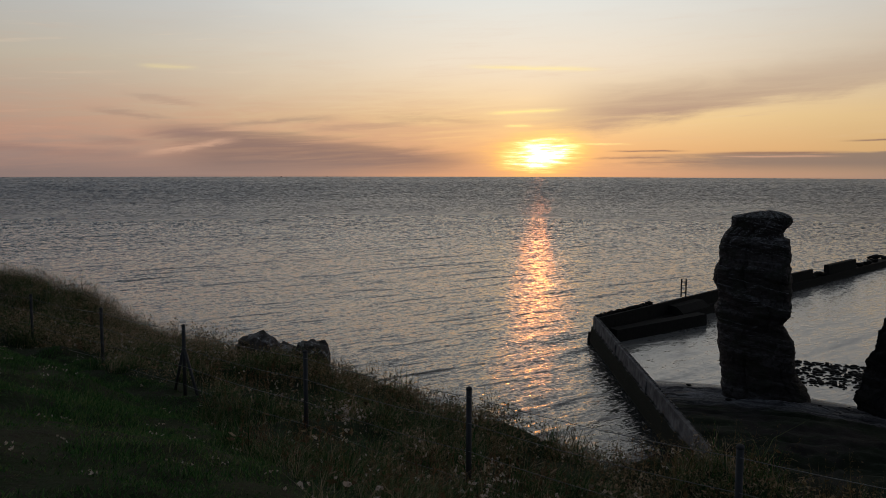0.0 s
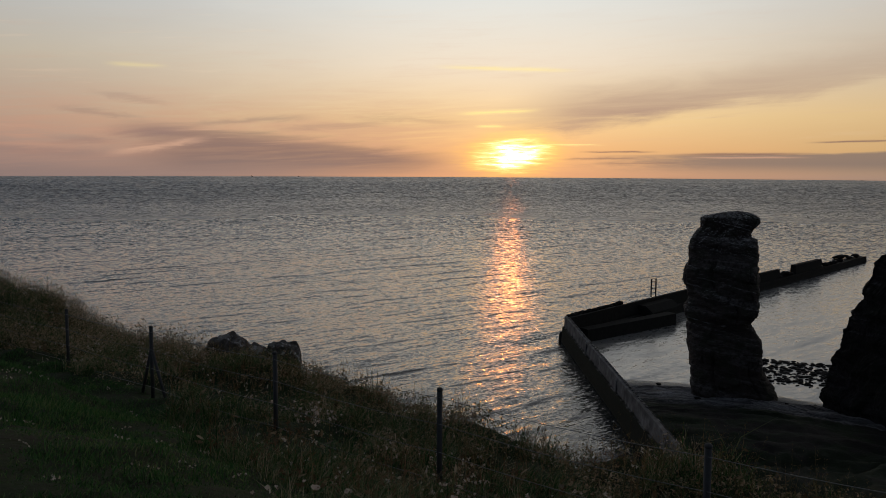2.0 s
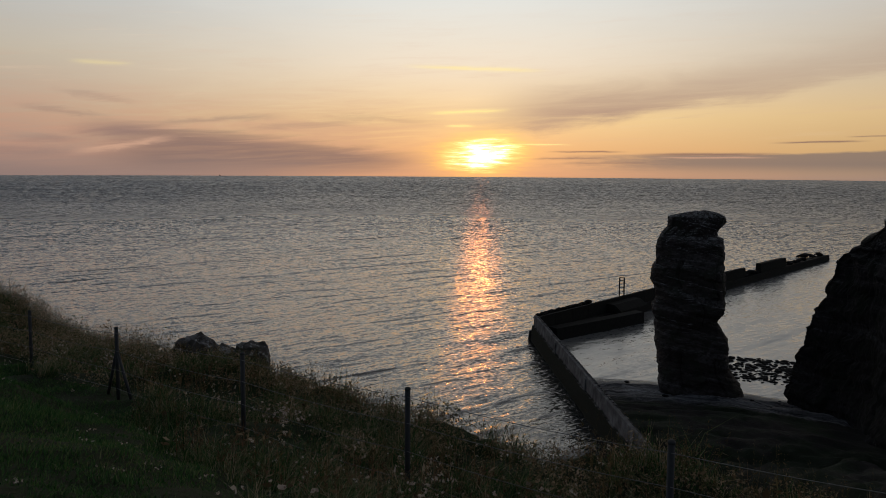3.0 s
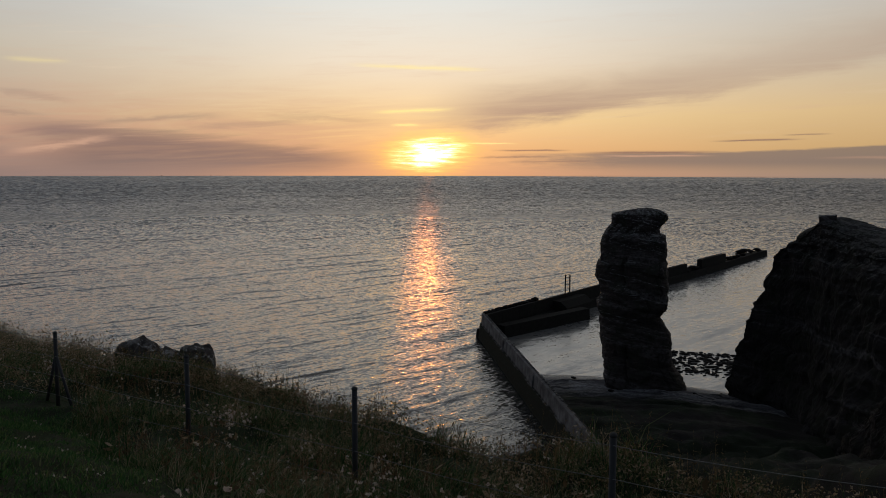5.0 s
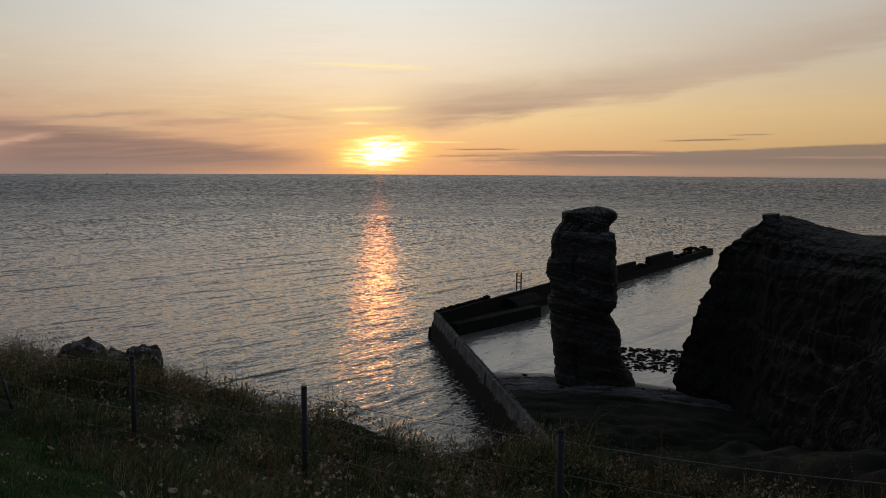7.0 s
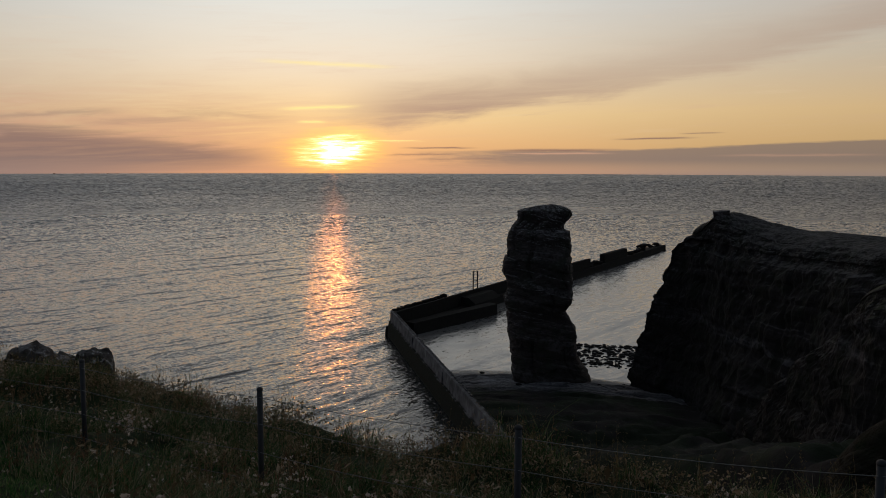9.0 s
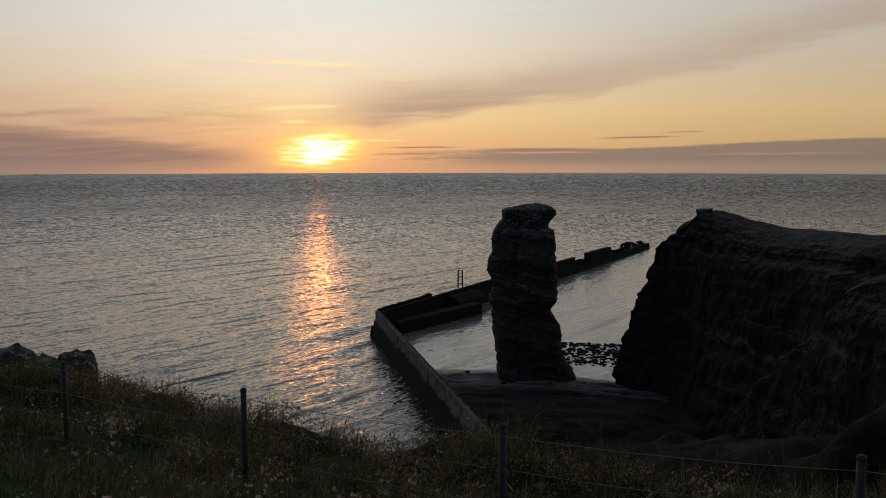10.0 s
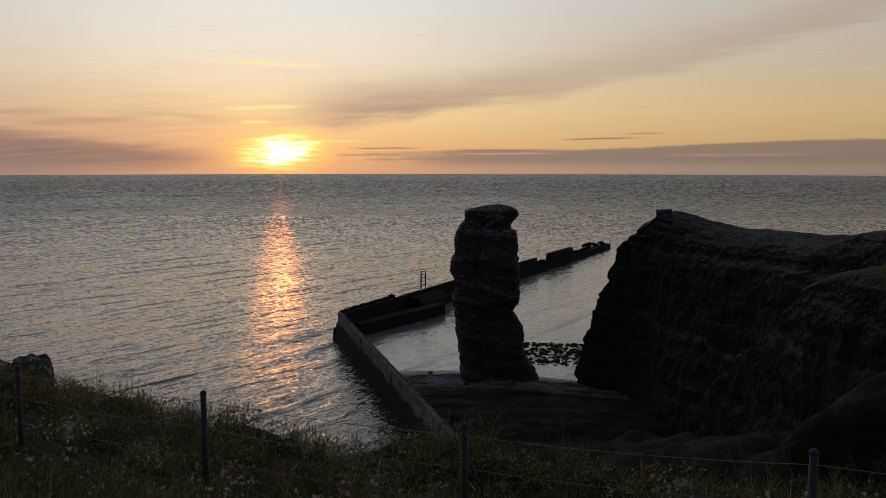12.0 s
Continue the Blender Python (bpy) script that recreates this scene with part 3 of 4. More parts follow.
PETAL = material("pale_seed_heads", blades(((0.0, (0.40, 0.31, 0.23)), (0.5, (0.62, 0.54, 0.45)), (1.0, (0.78, 0.73, 0.66))), 0.7, 0.55))

# ---------------------------------------------------------------- the sea


def inside_basin(x, y):
    """1 in the sheltered water behind the breakwater."""
    return sstep(x - 49.0, 0, 6) * sstep((x - y) + 226.0, 0, 6) * sstep(560.0 - y, 0, 60)


def build_sea():
    azs = np.radians(np.concatenate([np.arange(-180, -36, 6.0), np.arange(-36, 52, 0.13), np.arange(52, 180, 6.0)]))
    rs, r = [20.0, 60.0, 90.0, 110.0, 125.0], 135.0
    while r < 4300:
        rs.append(r)
        r += max(0.55, 1.25 * r * r / 86000)
    rs = np.array(rs + [4300.0])
    R, A = np.meshgrid(rs, azs, indexing="ij")
    x, y = R * np.sin(A), R * np.cos(A)
    step = np.maximum(0.55, 1.25 * R * R / 86000)
    rng = np.random.default_rng(4)
    z = np.zeros_like(x)
    warp = 3.0 * fractal(x * 0.02, y * 0.02, 0.0, 2, 5)
    for wave in np.geomspace(1.6, 9.0, 26):
        turn = radians(38 + rng.normal(0, 14))
        k = 2 * math.pi / wave
        fade = sstep(wave / step, 2.0, 4.0)
        phase = k * ((x * -math.sin(turn) + y * math.cos(turn)) + warp) + rng.uniform(0, 6.28)
        z += fade * 0.0024 * wave * np.sin(phase) * (0.6 + 0.4 * vnoise(x / wave / 5, y / wave / 5, wave))
    calm = inside_basin(x, y)
    z *= 1 - 0.9 * calm
    ob = mesh_object("sea", np.stack([x, y, z], -1).reshape(-1, 3), grid_faces(len(rs), len(azs), True)[:, ::-1], WATER)
    at = ob.data.attributes.new("calm", "FLOAT", "POINT")
    at.data.foreach_set("value", calm.ravel().astype(np.float32))
    tagged(ob, "rippled grey-blue evening sea reaching the horizon", "sea", kind="structure")


build_sea()

# ---------------------------------------------------------------- the clifftop
FX, FY = 0.683, -0.731  # along the fence
NX, NY = -0.731, -0.683  # from the fence towards the lawn
F0 = (-1.79, 10.7)


def fence_frame(x, y):
    return (x - F0[0]) * FX + (y - F0[1]) * FY, (x - F0[0]) * NX + (y - F0[1]) * NY


def brink(q):
    """How far the edge of the cliff lies beyond the fence."""
    return 3.2 + 0.16 * np.clip(-q - 2, 0, 8)


def ground_z(x, y, rough=True):
    q, n = fence_frame(x, y)
    drop_f = 3.54 - 0.045 * np.clip(q, -16, 12)
    fall = 0.11 + 0.07 * sstep(-q, -6, -2) + 0.10 * sstep(-q, 4.0, 7.0)
    drop = np.where(n > 0, 1.2 + (drop_f - 1.2) * np.exp(-np.maximum(n - 0.8, 0) / 3.6), drop_f - fall * n)
    # a rise in the clifftop further along
    drop = drop - sstep(-n, 0.4, 2.6) * 1.25 * np.exp(-(((x + 14.5) / 4.2) ** 2 + ((y - 25.5) / 4.5) ** 2))
    drop = drop - 0.36 * sstep(-n, 0.8, 3.0) * np.exp(-(((q + 6.5) / 4.0) ** 2))
    over = np.maximum(0, -n - brink(q) + 0.5 * vnoise(q * 0.5, 0.3 * n, 0, 3))
    drop = drop + 1.9 * over**1.15
    if rough:
        drop = drop + 0.13 * fractal(x * 0.5, y * 0.5, 0, 3, 8) + (0.03 + 0.05 * sstep(-n, -0.5, 0.5)) * fractal(x * 2.2, y * 2.2, 0, 2, 9) + 0.10 * sstep(-n, -0.8, 0.6) * fractal(x * 1.0, y * 1.0, 0, 2, 12)
    return np.maximum(EYE - drop, -3.0)


def build_ground():
    azs = np.radians(np.concatenate([np.arange(-180, -40, 4.0), np.arange(-40, 56, 0.35), np.arange(56, 180, 4.0)]))
    rs = np.concatenate([[0.001], np.arange(0.4, 4, 0.6), np.arange(4, 30, 0.14), np.geomspace(30, 90, 50)])
    R, A = np.meshgrid(rs, azs, indexing="ij")
    x, y = R * np.sin(A) - 0.6, R * np.cos(A) - 0.9
    ob = mesh_object("ground", np.stack([x, y, ground_z(x, y)], -1).reshape(-1, 3), grid_faces(len(rs), len(azs), True)[:, ::-1], SOIL)
    tagged(ob, "dark grassy clifftop sloping down to the cliff edge", "ground", kind="structure")


build_ground()

# ---------------------------------------------------------------- cliffs


def beds(s, x, y, thick, seed):
    """Rock beds that stand proud or back by turns, with sharp edges."""
    t = s / thick + 0.5 * vnoise(x * 0.06, y * 0.06, s * 0.05, seed)
    i = np.floor(t)
    f = sstep(t - i, 0.0, 0.22)
    here, before = lattice(i.astype(int), i.astype(int) * 0 + 3, i.astype(int) * 0, seed), lattice(i.astype(int) - 1, i.astype(int) * 0 + 3, i.astype(int) * 0, seed)
    return (before * (1 - f) + here * f) * (0.65 + 0.35 * vnoise(x * 0.16, y * 0.16, i, seed + 2))


def ridge(name, line, tilt, label, seed, rough=1.0, skin=None, juts=1.0):
    """A rock ridge along rows of x, y, crest height, width towards the lawn side, width to the far side."""
    c = curve_through(line, 300)
    way = np.gradient(c[:, :2], axis=0)
    way /= np.linalg.norm(way, axis=1, keepdims=True)
    normal = np.stack([way[:, 1], -way[:, 0]], -1)
    # across: offset and height of the profile, from the near foot over the crest to the far foot
    prof = curve_through([(1.0, -0.04), (0.80, 0.22), (0.66, 0.55), (0.52, 0.86), (0.36, 0.97), (0.0, 1.0), (-0.4, 0.97), (-0.7, 0.6), (-1.0, -0.04)], 130)
    o, h = prof[:, 0][None], prof[:, 1][None]
    width = np.where(o > 0, c[:, 3:4], c[:, 4:5])
    x = c[:, 0:1] + normal[:, 0:1] * o * width
    y = c[:, 1:2] + normal[:, 1:2] * o * width
    z = h * c[:, 2:3]
    side = np.sign(o) * sstep(np.abs(o), 0.2, 0.5) * (1 - 0.4 * (h > 0.97))
    s = z + tilt * x
    bed = 1.5 * beds(s, x, y, 3.1, seed) + 0.7 * beds(s, x, y, 1.1, seed + 1)
    gully = fractal(x * 0.07, y * 0.07, z * 0.02, 4, seed + 3)
    lump = fractal(x * 0.22, y * 0.22, z * 0.26, 3, seed + 6)
    flute = np.abs(vnoise(x * 0.17, y * 0.17, z * 0.012, seed + 8)) + 0.5 * np.abs(vnoise(x * 0.45, y * 0.45, z * 0.03, seed + 12))
    push = 0.6 * rough * bed + 1.7 * gully + 0.5 * rough * lump + 1.1 * (flute - 0.5) + 0.55 * fractal(x * 0.38, y * 0.38, z * 0.42, 4, seed + 15, 0.6)
    x = x + normal[:, 0:1] * side * push
    y = y + normal[:, 1:2] * side * push
    end = sstep(np.arange(300)[:, None] / 300.0, 0.0, 0.15)
    tip = 1 - sstep(np.arange(300)[:, None] / 300.0, 0.22, 0.5)
    jut = juts * rough * tip * (0.2 + 1.0 * beds(s, x, y, 3.1, seed) + 0.6 * beds(s, x, y, 1.3, seed + 1) + 0.7 * lump)
    x, y = x - way[:, 0:1] * jut, y - way[:, 1:2] * jut
    z = z + 0.35 * lump * rough * end
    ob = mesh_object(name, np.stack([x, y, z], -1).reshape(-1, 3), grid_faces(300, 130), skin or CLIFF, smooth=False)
    return tagged(ob, label, "cliff", kind="structure")


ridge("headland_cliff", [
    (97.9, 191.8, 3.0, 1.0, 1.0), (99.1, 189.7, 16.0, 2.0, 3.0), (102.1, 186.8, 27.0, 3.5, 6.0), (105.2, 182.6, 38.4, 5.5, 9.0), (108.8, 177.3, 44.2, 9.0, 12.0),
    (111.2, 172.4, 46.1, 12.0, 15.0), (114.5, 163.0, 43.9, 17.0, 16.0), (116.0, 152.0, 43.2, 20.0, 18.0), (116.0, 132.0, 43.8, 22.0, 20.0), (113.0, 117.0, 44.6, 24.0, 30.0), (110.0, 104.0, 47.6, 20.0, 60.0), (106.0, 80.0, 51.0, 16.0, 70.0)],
    0.26, "shaded red sandstone headland with layered sheer cliffs", 21)
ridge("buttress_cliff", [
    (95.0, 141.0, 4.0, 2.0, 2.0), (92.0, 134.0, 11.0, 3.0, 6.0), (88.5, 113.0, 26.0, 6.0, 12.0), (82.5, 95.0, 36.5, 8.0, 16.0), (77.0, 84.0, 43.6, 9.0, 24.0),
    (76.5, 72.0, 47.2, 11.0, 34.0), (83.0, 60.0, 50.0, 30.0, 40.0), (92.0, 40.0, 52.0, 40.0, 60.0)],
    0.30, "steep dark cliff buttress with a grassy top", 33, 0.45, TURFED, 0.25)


ridge("earth_slope", [
    (36.5, 62.0, 2.0, 1.0, 1.5), (34.8, 53.0, 18.0, 2.0, 3.0), (33.5, 46.0, 31.0, 3.0, 4.0), (32.6, 39.4, 40.2, 3.0, 6.0), (32.4, 35.4, 44.7, 3.0, 8.0), (34.4, 32.6, 46.7, 4.0, 10.0), (40.0, 29.0, 49.6, 5.0, 10.0), (52.0, 25.0, 52.0, 10.0, 14.0)],
    0.10, "brown earthy cliff slope with patchy weeds", 44, 0.8, EARTH, 0.0)


def rock_pillar():
    """The tall free-standing stack: rows of height, left and right edge, all in metres from its axis."""
    rows = [(-0.5, -6.9, 14.6), (1.9, -6.7, 13.9), (3.5, -6.8, 13.2), (4.6, -6.8, 12.1), (6.0, -6.8, 11.0), (7.4, -6.8, 10.3), (10.7, -7.1, 10.0), (13.1, -7.5, 10.1), (14.9, -7.8, 9.7), (16.8, -7.8, 8.8), (18.2, -7.8, 7.9), (19.6, -8.0, 7.2),
            (20.5, -8.4, 7.6), (22.4, -8.8, 8.7), (23.9, -8.3, 8.7), (25.7, -7.9, 8.7), (27.6, -8.4, 8.9), (29.5, -8.9, 8.7), (31.3, -9.2, 8.5), (33.1, -9.1, 8.5), (34.1, -8.3, 8.5), (36.5, -8.4, 8.6), (38.3, -8.3, 8.1), (40.3, -7.5, 7.6),
            (41.0, -7.3, 6.4), (41.6, -7.0, 6.5), (42.6, -6.4, 7.1), (43.4, -5.7, 7.7), (44.8, -5.5, 8.2), (45.7, -5.2, 8.2)]
    az = radians(20.4)
    rx, ry, fx, fy = math.cos(az), -math.sin(az), math.sin(az), math.cos(az)
    r = np.array(rows)
    z0 = np.linspace(r[0, 0], r[-1, 0], 330)[:, None]
    lo, hi = np.interp(z0, r[:, 0], r[:, 1]), np.interp(z0, r[:, 0], r[:, 2])
    cols = 220
    ph = np.linspace(0, 2 * math.pi, cols, endpoint=False)[None]
    mid, half = (lo + hi) / 2, (hi - lo) / 2
    # a squarish plan with clear corners: the broad face looks at the clifftop
    ex = lambda t: np.sign(t) * np.abs(t) ** 0.55  # noqa: E731
    turn = ph + 0.16
    a = half * ex(np.cos(turn)) / np.abs(ex(np.cos(turn))).max()
    b = np.minimum(half, 9.0) * 0.74 * ex(np.sin(turn))
    x, y = 76.4 + rx * (mid + a) + fx * b, 204.6 + ry * (mid + a) + fy * b
    z = z0 + 0 * a
    s = z + 0.24 * (mid + a) + 0.06 * b
    ln = np.hypot(a, b)
    # upright joints cut the faces into columns; beds step in and out as sharp ledges
    joint = np.abs(((ph * 9 / 6.283 + 0.5 * vnoise(z * 0.10, 3 + 0 * z, 0.0, 58)) % 1.0) - 0.5) * 2
    cleft = -0.9 * (1 - sstep(joint, 0.0, 0.16)) * sstep(vnoise(z * 0.13, ph * 1.4, 0, 54), -0.35, 0.3)
    block_i, block_j = np.floor(s / 2.1).astype(int), np.floor(ph * 9 / 6.283 + 0.5 * vnoise(z * 0.10, 3 + 0 * z, 0.0, 58)).astype(int)
    block = lattice(block_i, block_j % 9, block_i * 0, 55)
    ledge = beds(s, x, y, 2.1, 51)
    front = sstep(np.abs(b) / (0.3 + ln), 0.25, 0.6)
    push = front * (0.50 * block + cleft) + 0.22 * ledge + 0.10 * beds(s, x, y, 0.75, 52) + 0.42 * fractal(x * 0.22, y * 0.22, z * 0.30, 3, 57) + 0.30 * fractal(x * 0.5, y * 0.5, z * 0.7, 4, 59, 0.6) - 0.15
    x, y = x + (rx * a + fx * b) / ln * push, y + (ry * a + fy * b) / ln * push
    rings = [np.stack([x, y, z], -1).reshape(-1, 3)]
    # gently rounded top, higher on one side
    ring = np.stack([x[-1], y[-1], z[-1]], -1)
    centre = ring.mean(0)
    for i, f in enumerate((0.93, 0.80, 0.62, 0.42, 0.22, 0.04)):
        top = centre + (ring - centre) * f
        across = (top[:, 0] - 76.4) * rx + (top[:, 1] - 204.6) * ry
        top[:, 2] = ring[0, 2] + (1.15 + 0.10 * across) * (1 - f ** 2.5) + 0.22 * fractal(top[:, 0] * 0.8, top[:, 1] * 0.8, 0, 3, 77)
        rings.append(top)
    ob = mesh_object("rock_pillar", np.vstack(rings), grid_faces(336, cols, True), ROCK, smooth=False)
    tagged(ob, "tall free-standing red sandstone sea stack with layered ledges", "sea stack")


rock_pillar()


def outcrop():
    """Two weathered blocks at the top of a pinnacle below the clifftop."""
    root = empty("rock_outcrop", (-9.4, 47.2, 44.0))
    def block(name, line, depth, seed):
        """A rough block under a top line of (across, height) points."""
        t = np.linspace(line[0][0], line[-1][0], 60)
        c = np.stack([t, np.interp(t, *zip(*line)) + 0.07 * vnoise(t * 3.0, 0 * t, seed, seed)], -1)
        ph = np.linspace(0, 1, 44)[None]
        # section: up the near side, over the flat top, down the far side
        b = depth * np.interp(ph, [0, 0.34, 0.42, 0.60, 0.68, 1], [-0.62, -0.5, -0.36, 0.30, 0.46, 0.6])
        h = np.interp(ph, [0, 0.34, 0.42, 0.60, 0.68, 1], [-5.5, -0.62, -0.10, 0.0, -0.3, -5.5])
        a, z = c[:, 0:1] + 0 * b, c[:, 1:2] + h
        t = np.linspace(-1, 1, 60)[:, None]
        end = 1 - 0.25 * np.abs(t) ** 6
        b = b * end
        rough = 0.34 * beds(z + 0.3 * a, a, b, 0.42, seed) + 0.20 * fractal(a * 1.3 + seed, b * 1.3, z * 1.3, 4, seed, 0.6)
        side = np.sign(b) * sstep(np.abs(b), 0.2, 0.9)
        verts = np.stack([a + 0.5 * rough * np.sign(t), b + side * rough, z + 0.14 * fractal(a * 2.0, b * 2.0, 0, 4, seed, 0.65)], -1).reshape(-1, 3)
        faces = [tuple(f) for f in grid_faces(60, 44)]
        faces += [tuple(range(44)), tuple(range(59 * 44, 60 * 44))[::-1]]
        return mesh_object(name, verts, faces, ROCK, root, smooth=False)
    block("rock", [(-2.42, 3.70), (-2.22, 4.06), (-1.85, 4.20), (-1.7, 4.32), (-1.05, 4.34), (-0.9, 4.22), (-0.2, 3.98), (0.1, 3.78), (0.78, 3.50)], 2.2, 5)
    block("rock", [(0.82, 3.56), (1.05, 3.62), (1.14, 3.90), (1.8, 4.02), (2.1, 3.88), (2.5, 3.74), (2.80, 3.42), (2.88, 3.1)], 1.9, 9)
    tagged(root, "two dark weathered rock blocks with pale tops below the clifftop", "rock")


outcrop()

# ---------------------------------------------------------------- the shore


def shore_line(x):
    return 223.1 + 0.011 * (x - 50) - 0.0099 * (x - 50) ** 2


def build_shore():
    xs, ys = np.arange(32, 150, 0.7), np.concatenate([np.arange(38, 180, 1.2), np.arange(180, 250, 0.5)])
    y, x = np.meshgrid(ys, xs, indexing="ij")
    d = shore_line(x) - y
    # flat wet shingle, then ledges of a low rock platform, then rising dark ground
    z = np.where(d > 0, 0.9 * (1 - np.exp(-d / 6)), 0.16 * d)
    shelf = sstep(d + 3 * vnoise(x * 0.09, y * 0.09, 0, 64), 9, 11.5)
    strata = d + 0.12 * (x - 70)
    z = z + shelf * (0.9 + 0.55 * beds(strata, x, y, 2.6, 63) + 0.30 * beds(strata, x, y, 0.95, 67) + 0.3 * fractal(x * 0.2, y * 0.4, 0, 3, 66))
    z = z + 1.4 * sstep(d, 22, 40) + np.maximum(0, d - 78) * 0.35
    z = z + 0.10 * fractal(x * 0.3, y * 0.5, 0, 4, 61) + 0.9 * fractal(x * 0.11, y * 0.11, 0, 5, 69, 0.6) * sstep(d, 35, 70) + 0.7 * fractal(x * 0.3, y * 0.3, 0, 4, 72, 0.6) * sstep(d, 45, 80)
    z = np.maximum(z - 8 * sstep(x, 50.5, 46.5), -2.5)
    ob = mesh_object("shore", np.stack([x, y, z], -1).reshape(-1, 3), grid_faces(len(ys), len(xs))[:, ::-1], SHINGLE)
    tagged(ob, "dark shingle and rock platform at the foot of the cliffs", "beach", kind="structure")


build_shore()

# ---------------------------------------------------------------- the breakwater


def prism(bm, line, section):
    """Sweep a closed section of (side, height) along plan points; side is to the left of the way."""
    line = [Vector(p) for p in line]
    rings = []
    for i, p in enumerate(line):
        way = (line[min(i + 1, len(line) - 1)] - line[max(i - 1, 0)]).normalized()
        left = Vector((-way.y, way.x))
        rings.append([bm.verts.new((p.x + left.x * s, p.y + left.y * s, h)) for s, h in section])
    for a, b in zip(rings, rings[1:]):
        for k in range(len(section)):
            m = (k + 1) % len(section)
            bm.faces.new((a[k], a[m], b[m], b[k]))
    bm.faces.new(rings[0])
    bm.faces.new(rings[-1][::-1])
    bmesh.ops.recalc_face_normals(bm, faces=bm.faces[:])


def build_breakwater():
    root = empty("breakwater", (50, 272, 0))
    def piece(name, line, section, label=""):
        bm = bmesh.new()
        prism(bm, line, section)
        ob = part(name, bm, SHADED_WEEDY if name in ("quay", "pier_foot", "beacon_base", "pier_parapet") else CONCRETE, root, label)
        ob.matrix_parent_inverse = root.matrix_basis.inverted()
        return ob
    south, corner = Vector((45.9, 112.0)), Vector((49.9, 272.6))
    way = (corner - south).normalized()
    # left of the way is the open sea
    length = (corner - south).length
    piece("wall_foot", [south, corner + way * 0.5], [(1.6, -3), (1.3, 0.6), (0.95, 4.8), (0.9, 5.1), (-4.0, 5.1), (-4.6, -3)], "dark weed-covered foot of the concrete wall")
    count = 12
    for i in range(count):
        a, b = south + way * (length * i / count + 0.03), south + way * (length * (i + 1) / count - 0.03)
        piece("parapet_section", [a, b], [(0.5, 5.1), (0.35, 8.5), (0.25, 8.6), (-0.5, 8.6), (-0.6, 8.5), (-0.7, 5.1)])
    line2 = [Vector((50.0, 272.8)), Vector((113, 340)), Vector((185, 413))]
    w2 = (line2[1] - line2[0]).normalized()
    piece("pier_foot", [line2[0], line2[1], line2[2], Vector((278, 511))], [(3.2, -3), (2.4, 3.0), (-3.0, 3.2), (-3.8, -3)], "dark weed-covered foot of the pier")
    for i in range(8):
        a, b = line2[0] + w2 * (11.4 * i + 0.03), line2[0] + w2 * (11.4 * (i + 1) - 0.03)
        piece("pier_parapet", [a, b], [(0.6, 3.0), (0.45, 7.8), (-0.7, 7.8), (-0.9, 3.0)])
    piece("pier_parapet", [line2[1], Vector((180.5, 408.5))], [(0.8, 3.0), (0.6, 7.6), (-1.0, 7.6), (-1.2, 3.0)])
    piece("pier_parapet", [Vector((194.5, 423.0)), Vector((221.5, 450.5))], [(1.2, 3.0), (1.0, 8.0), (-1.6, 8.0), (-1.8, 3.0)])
    piece("quay", [Vector((56.5, 273.0)), Vector((95.5, 303.6))], [(2.4, -3), (2.4, 4.3), (-1.3, 4.1), (-1.7, -3)], "low dark quay on the sheltered side")
    rng = random.Random(5)
    for i in range(46):
        p = south + way * (length * 0.34 + i * 2.25 + rng.uniform(-0.4, 0.4))
        piece("coping_block", [p, p + way * rng.uniform(0.7, 1.3)], [(-0.25, 8.5), (-0.25, 8.6 + rng.uniform(0.12, 0.4)), (-0.75, 8.6 + rng.uniform(0.1, 0.3)), (-0.75, 8.4)])
    for y in (150.0, 192.0, 232.0):
        x = 45.9 + 4.0 * (y - 112) / 160.6
        piece("pilaster", [Vector((x, y - 0.8)), Vector((x, y + 0.8))], [(0.85, 5.1), (0.65, 8.0), (0.0, 8.2), (0.0, 5.1)])
    piece("beacon_base", [Vector((84.5, 306.0)), Vector((99.5, 322.0))], [(3.5, 3.0), (2.5, 6.6), (-1.5, 6.4), (-4.5, 4.2), (-4.6, 3.0)])
    return tagged(root, "weathered concrete breakwater wall bending round a small harbour", "breakwater")


build_breakwater()


def light_frame():
    root = empty("beacon_frame", (92.5, 319.5, 7.8))
    def bar(name, a, b, w):
        bm = bmesh.new()
        bmesh.ops.create_cube(bm, size=1)
        a, b = Vector(a), Vector(b)
        m = Matrix.Translation((a + b) / 2) @ (b - a).to_track_quat("Z", "Y").to_matrix().to_4x4() @ Matrix.Diagonal((w, w, (b - a).length, 1))
        bmesh.ops.transform(bm, matrix=m, verts=bm.verts[:])
        part(name, bm, IRON, root)
    for s in (-0.9, 0.9):
        bar("post", (s, 0, -0.2), (s, 0, 7.0), 0.42)
    for h in (1.7, 3.1, 4.5, 5.8, 6.9):
        bar("rung", (-0.9, 0, h), (0.9, 0, h), 0.24)
    tagged(root, "narrow dark iron ladder frame standing on the pier", "beacon frame")


light_frame()

# ---------------------------------------------------------------- fence
POSTS = ((-9.35, 18.8, 55.08), (-6.53, 15.8, 55.29), (-4.15, 13.2, 55.47), (-1.79, 10.7, 55.61), (0.27, 8.5, 55.72), (2.30, 6.3, 55.86), (4.13, 4.37, 56.09))


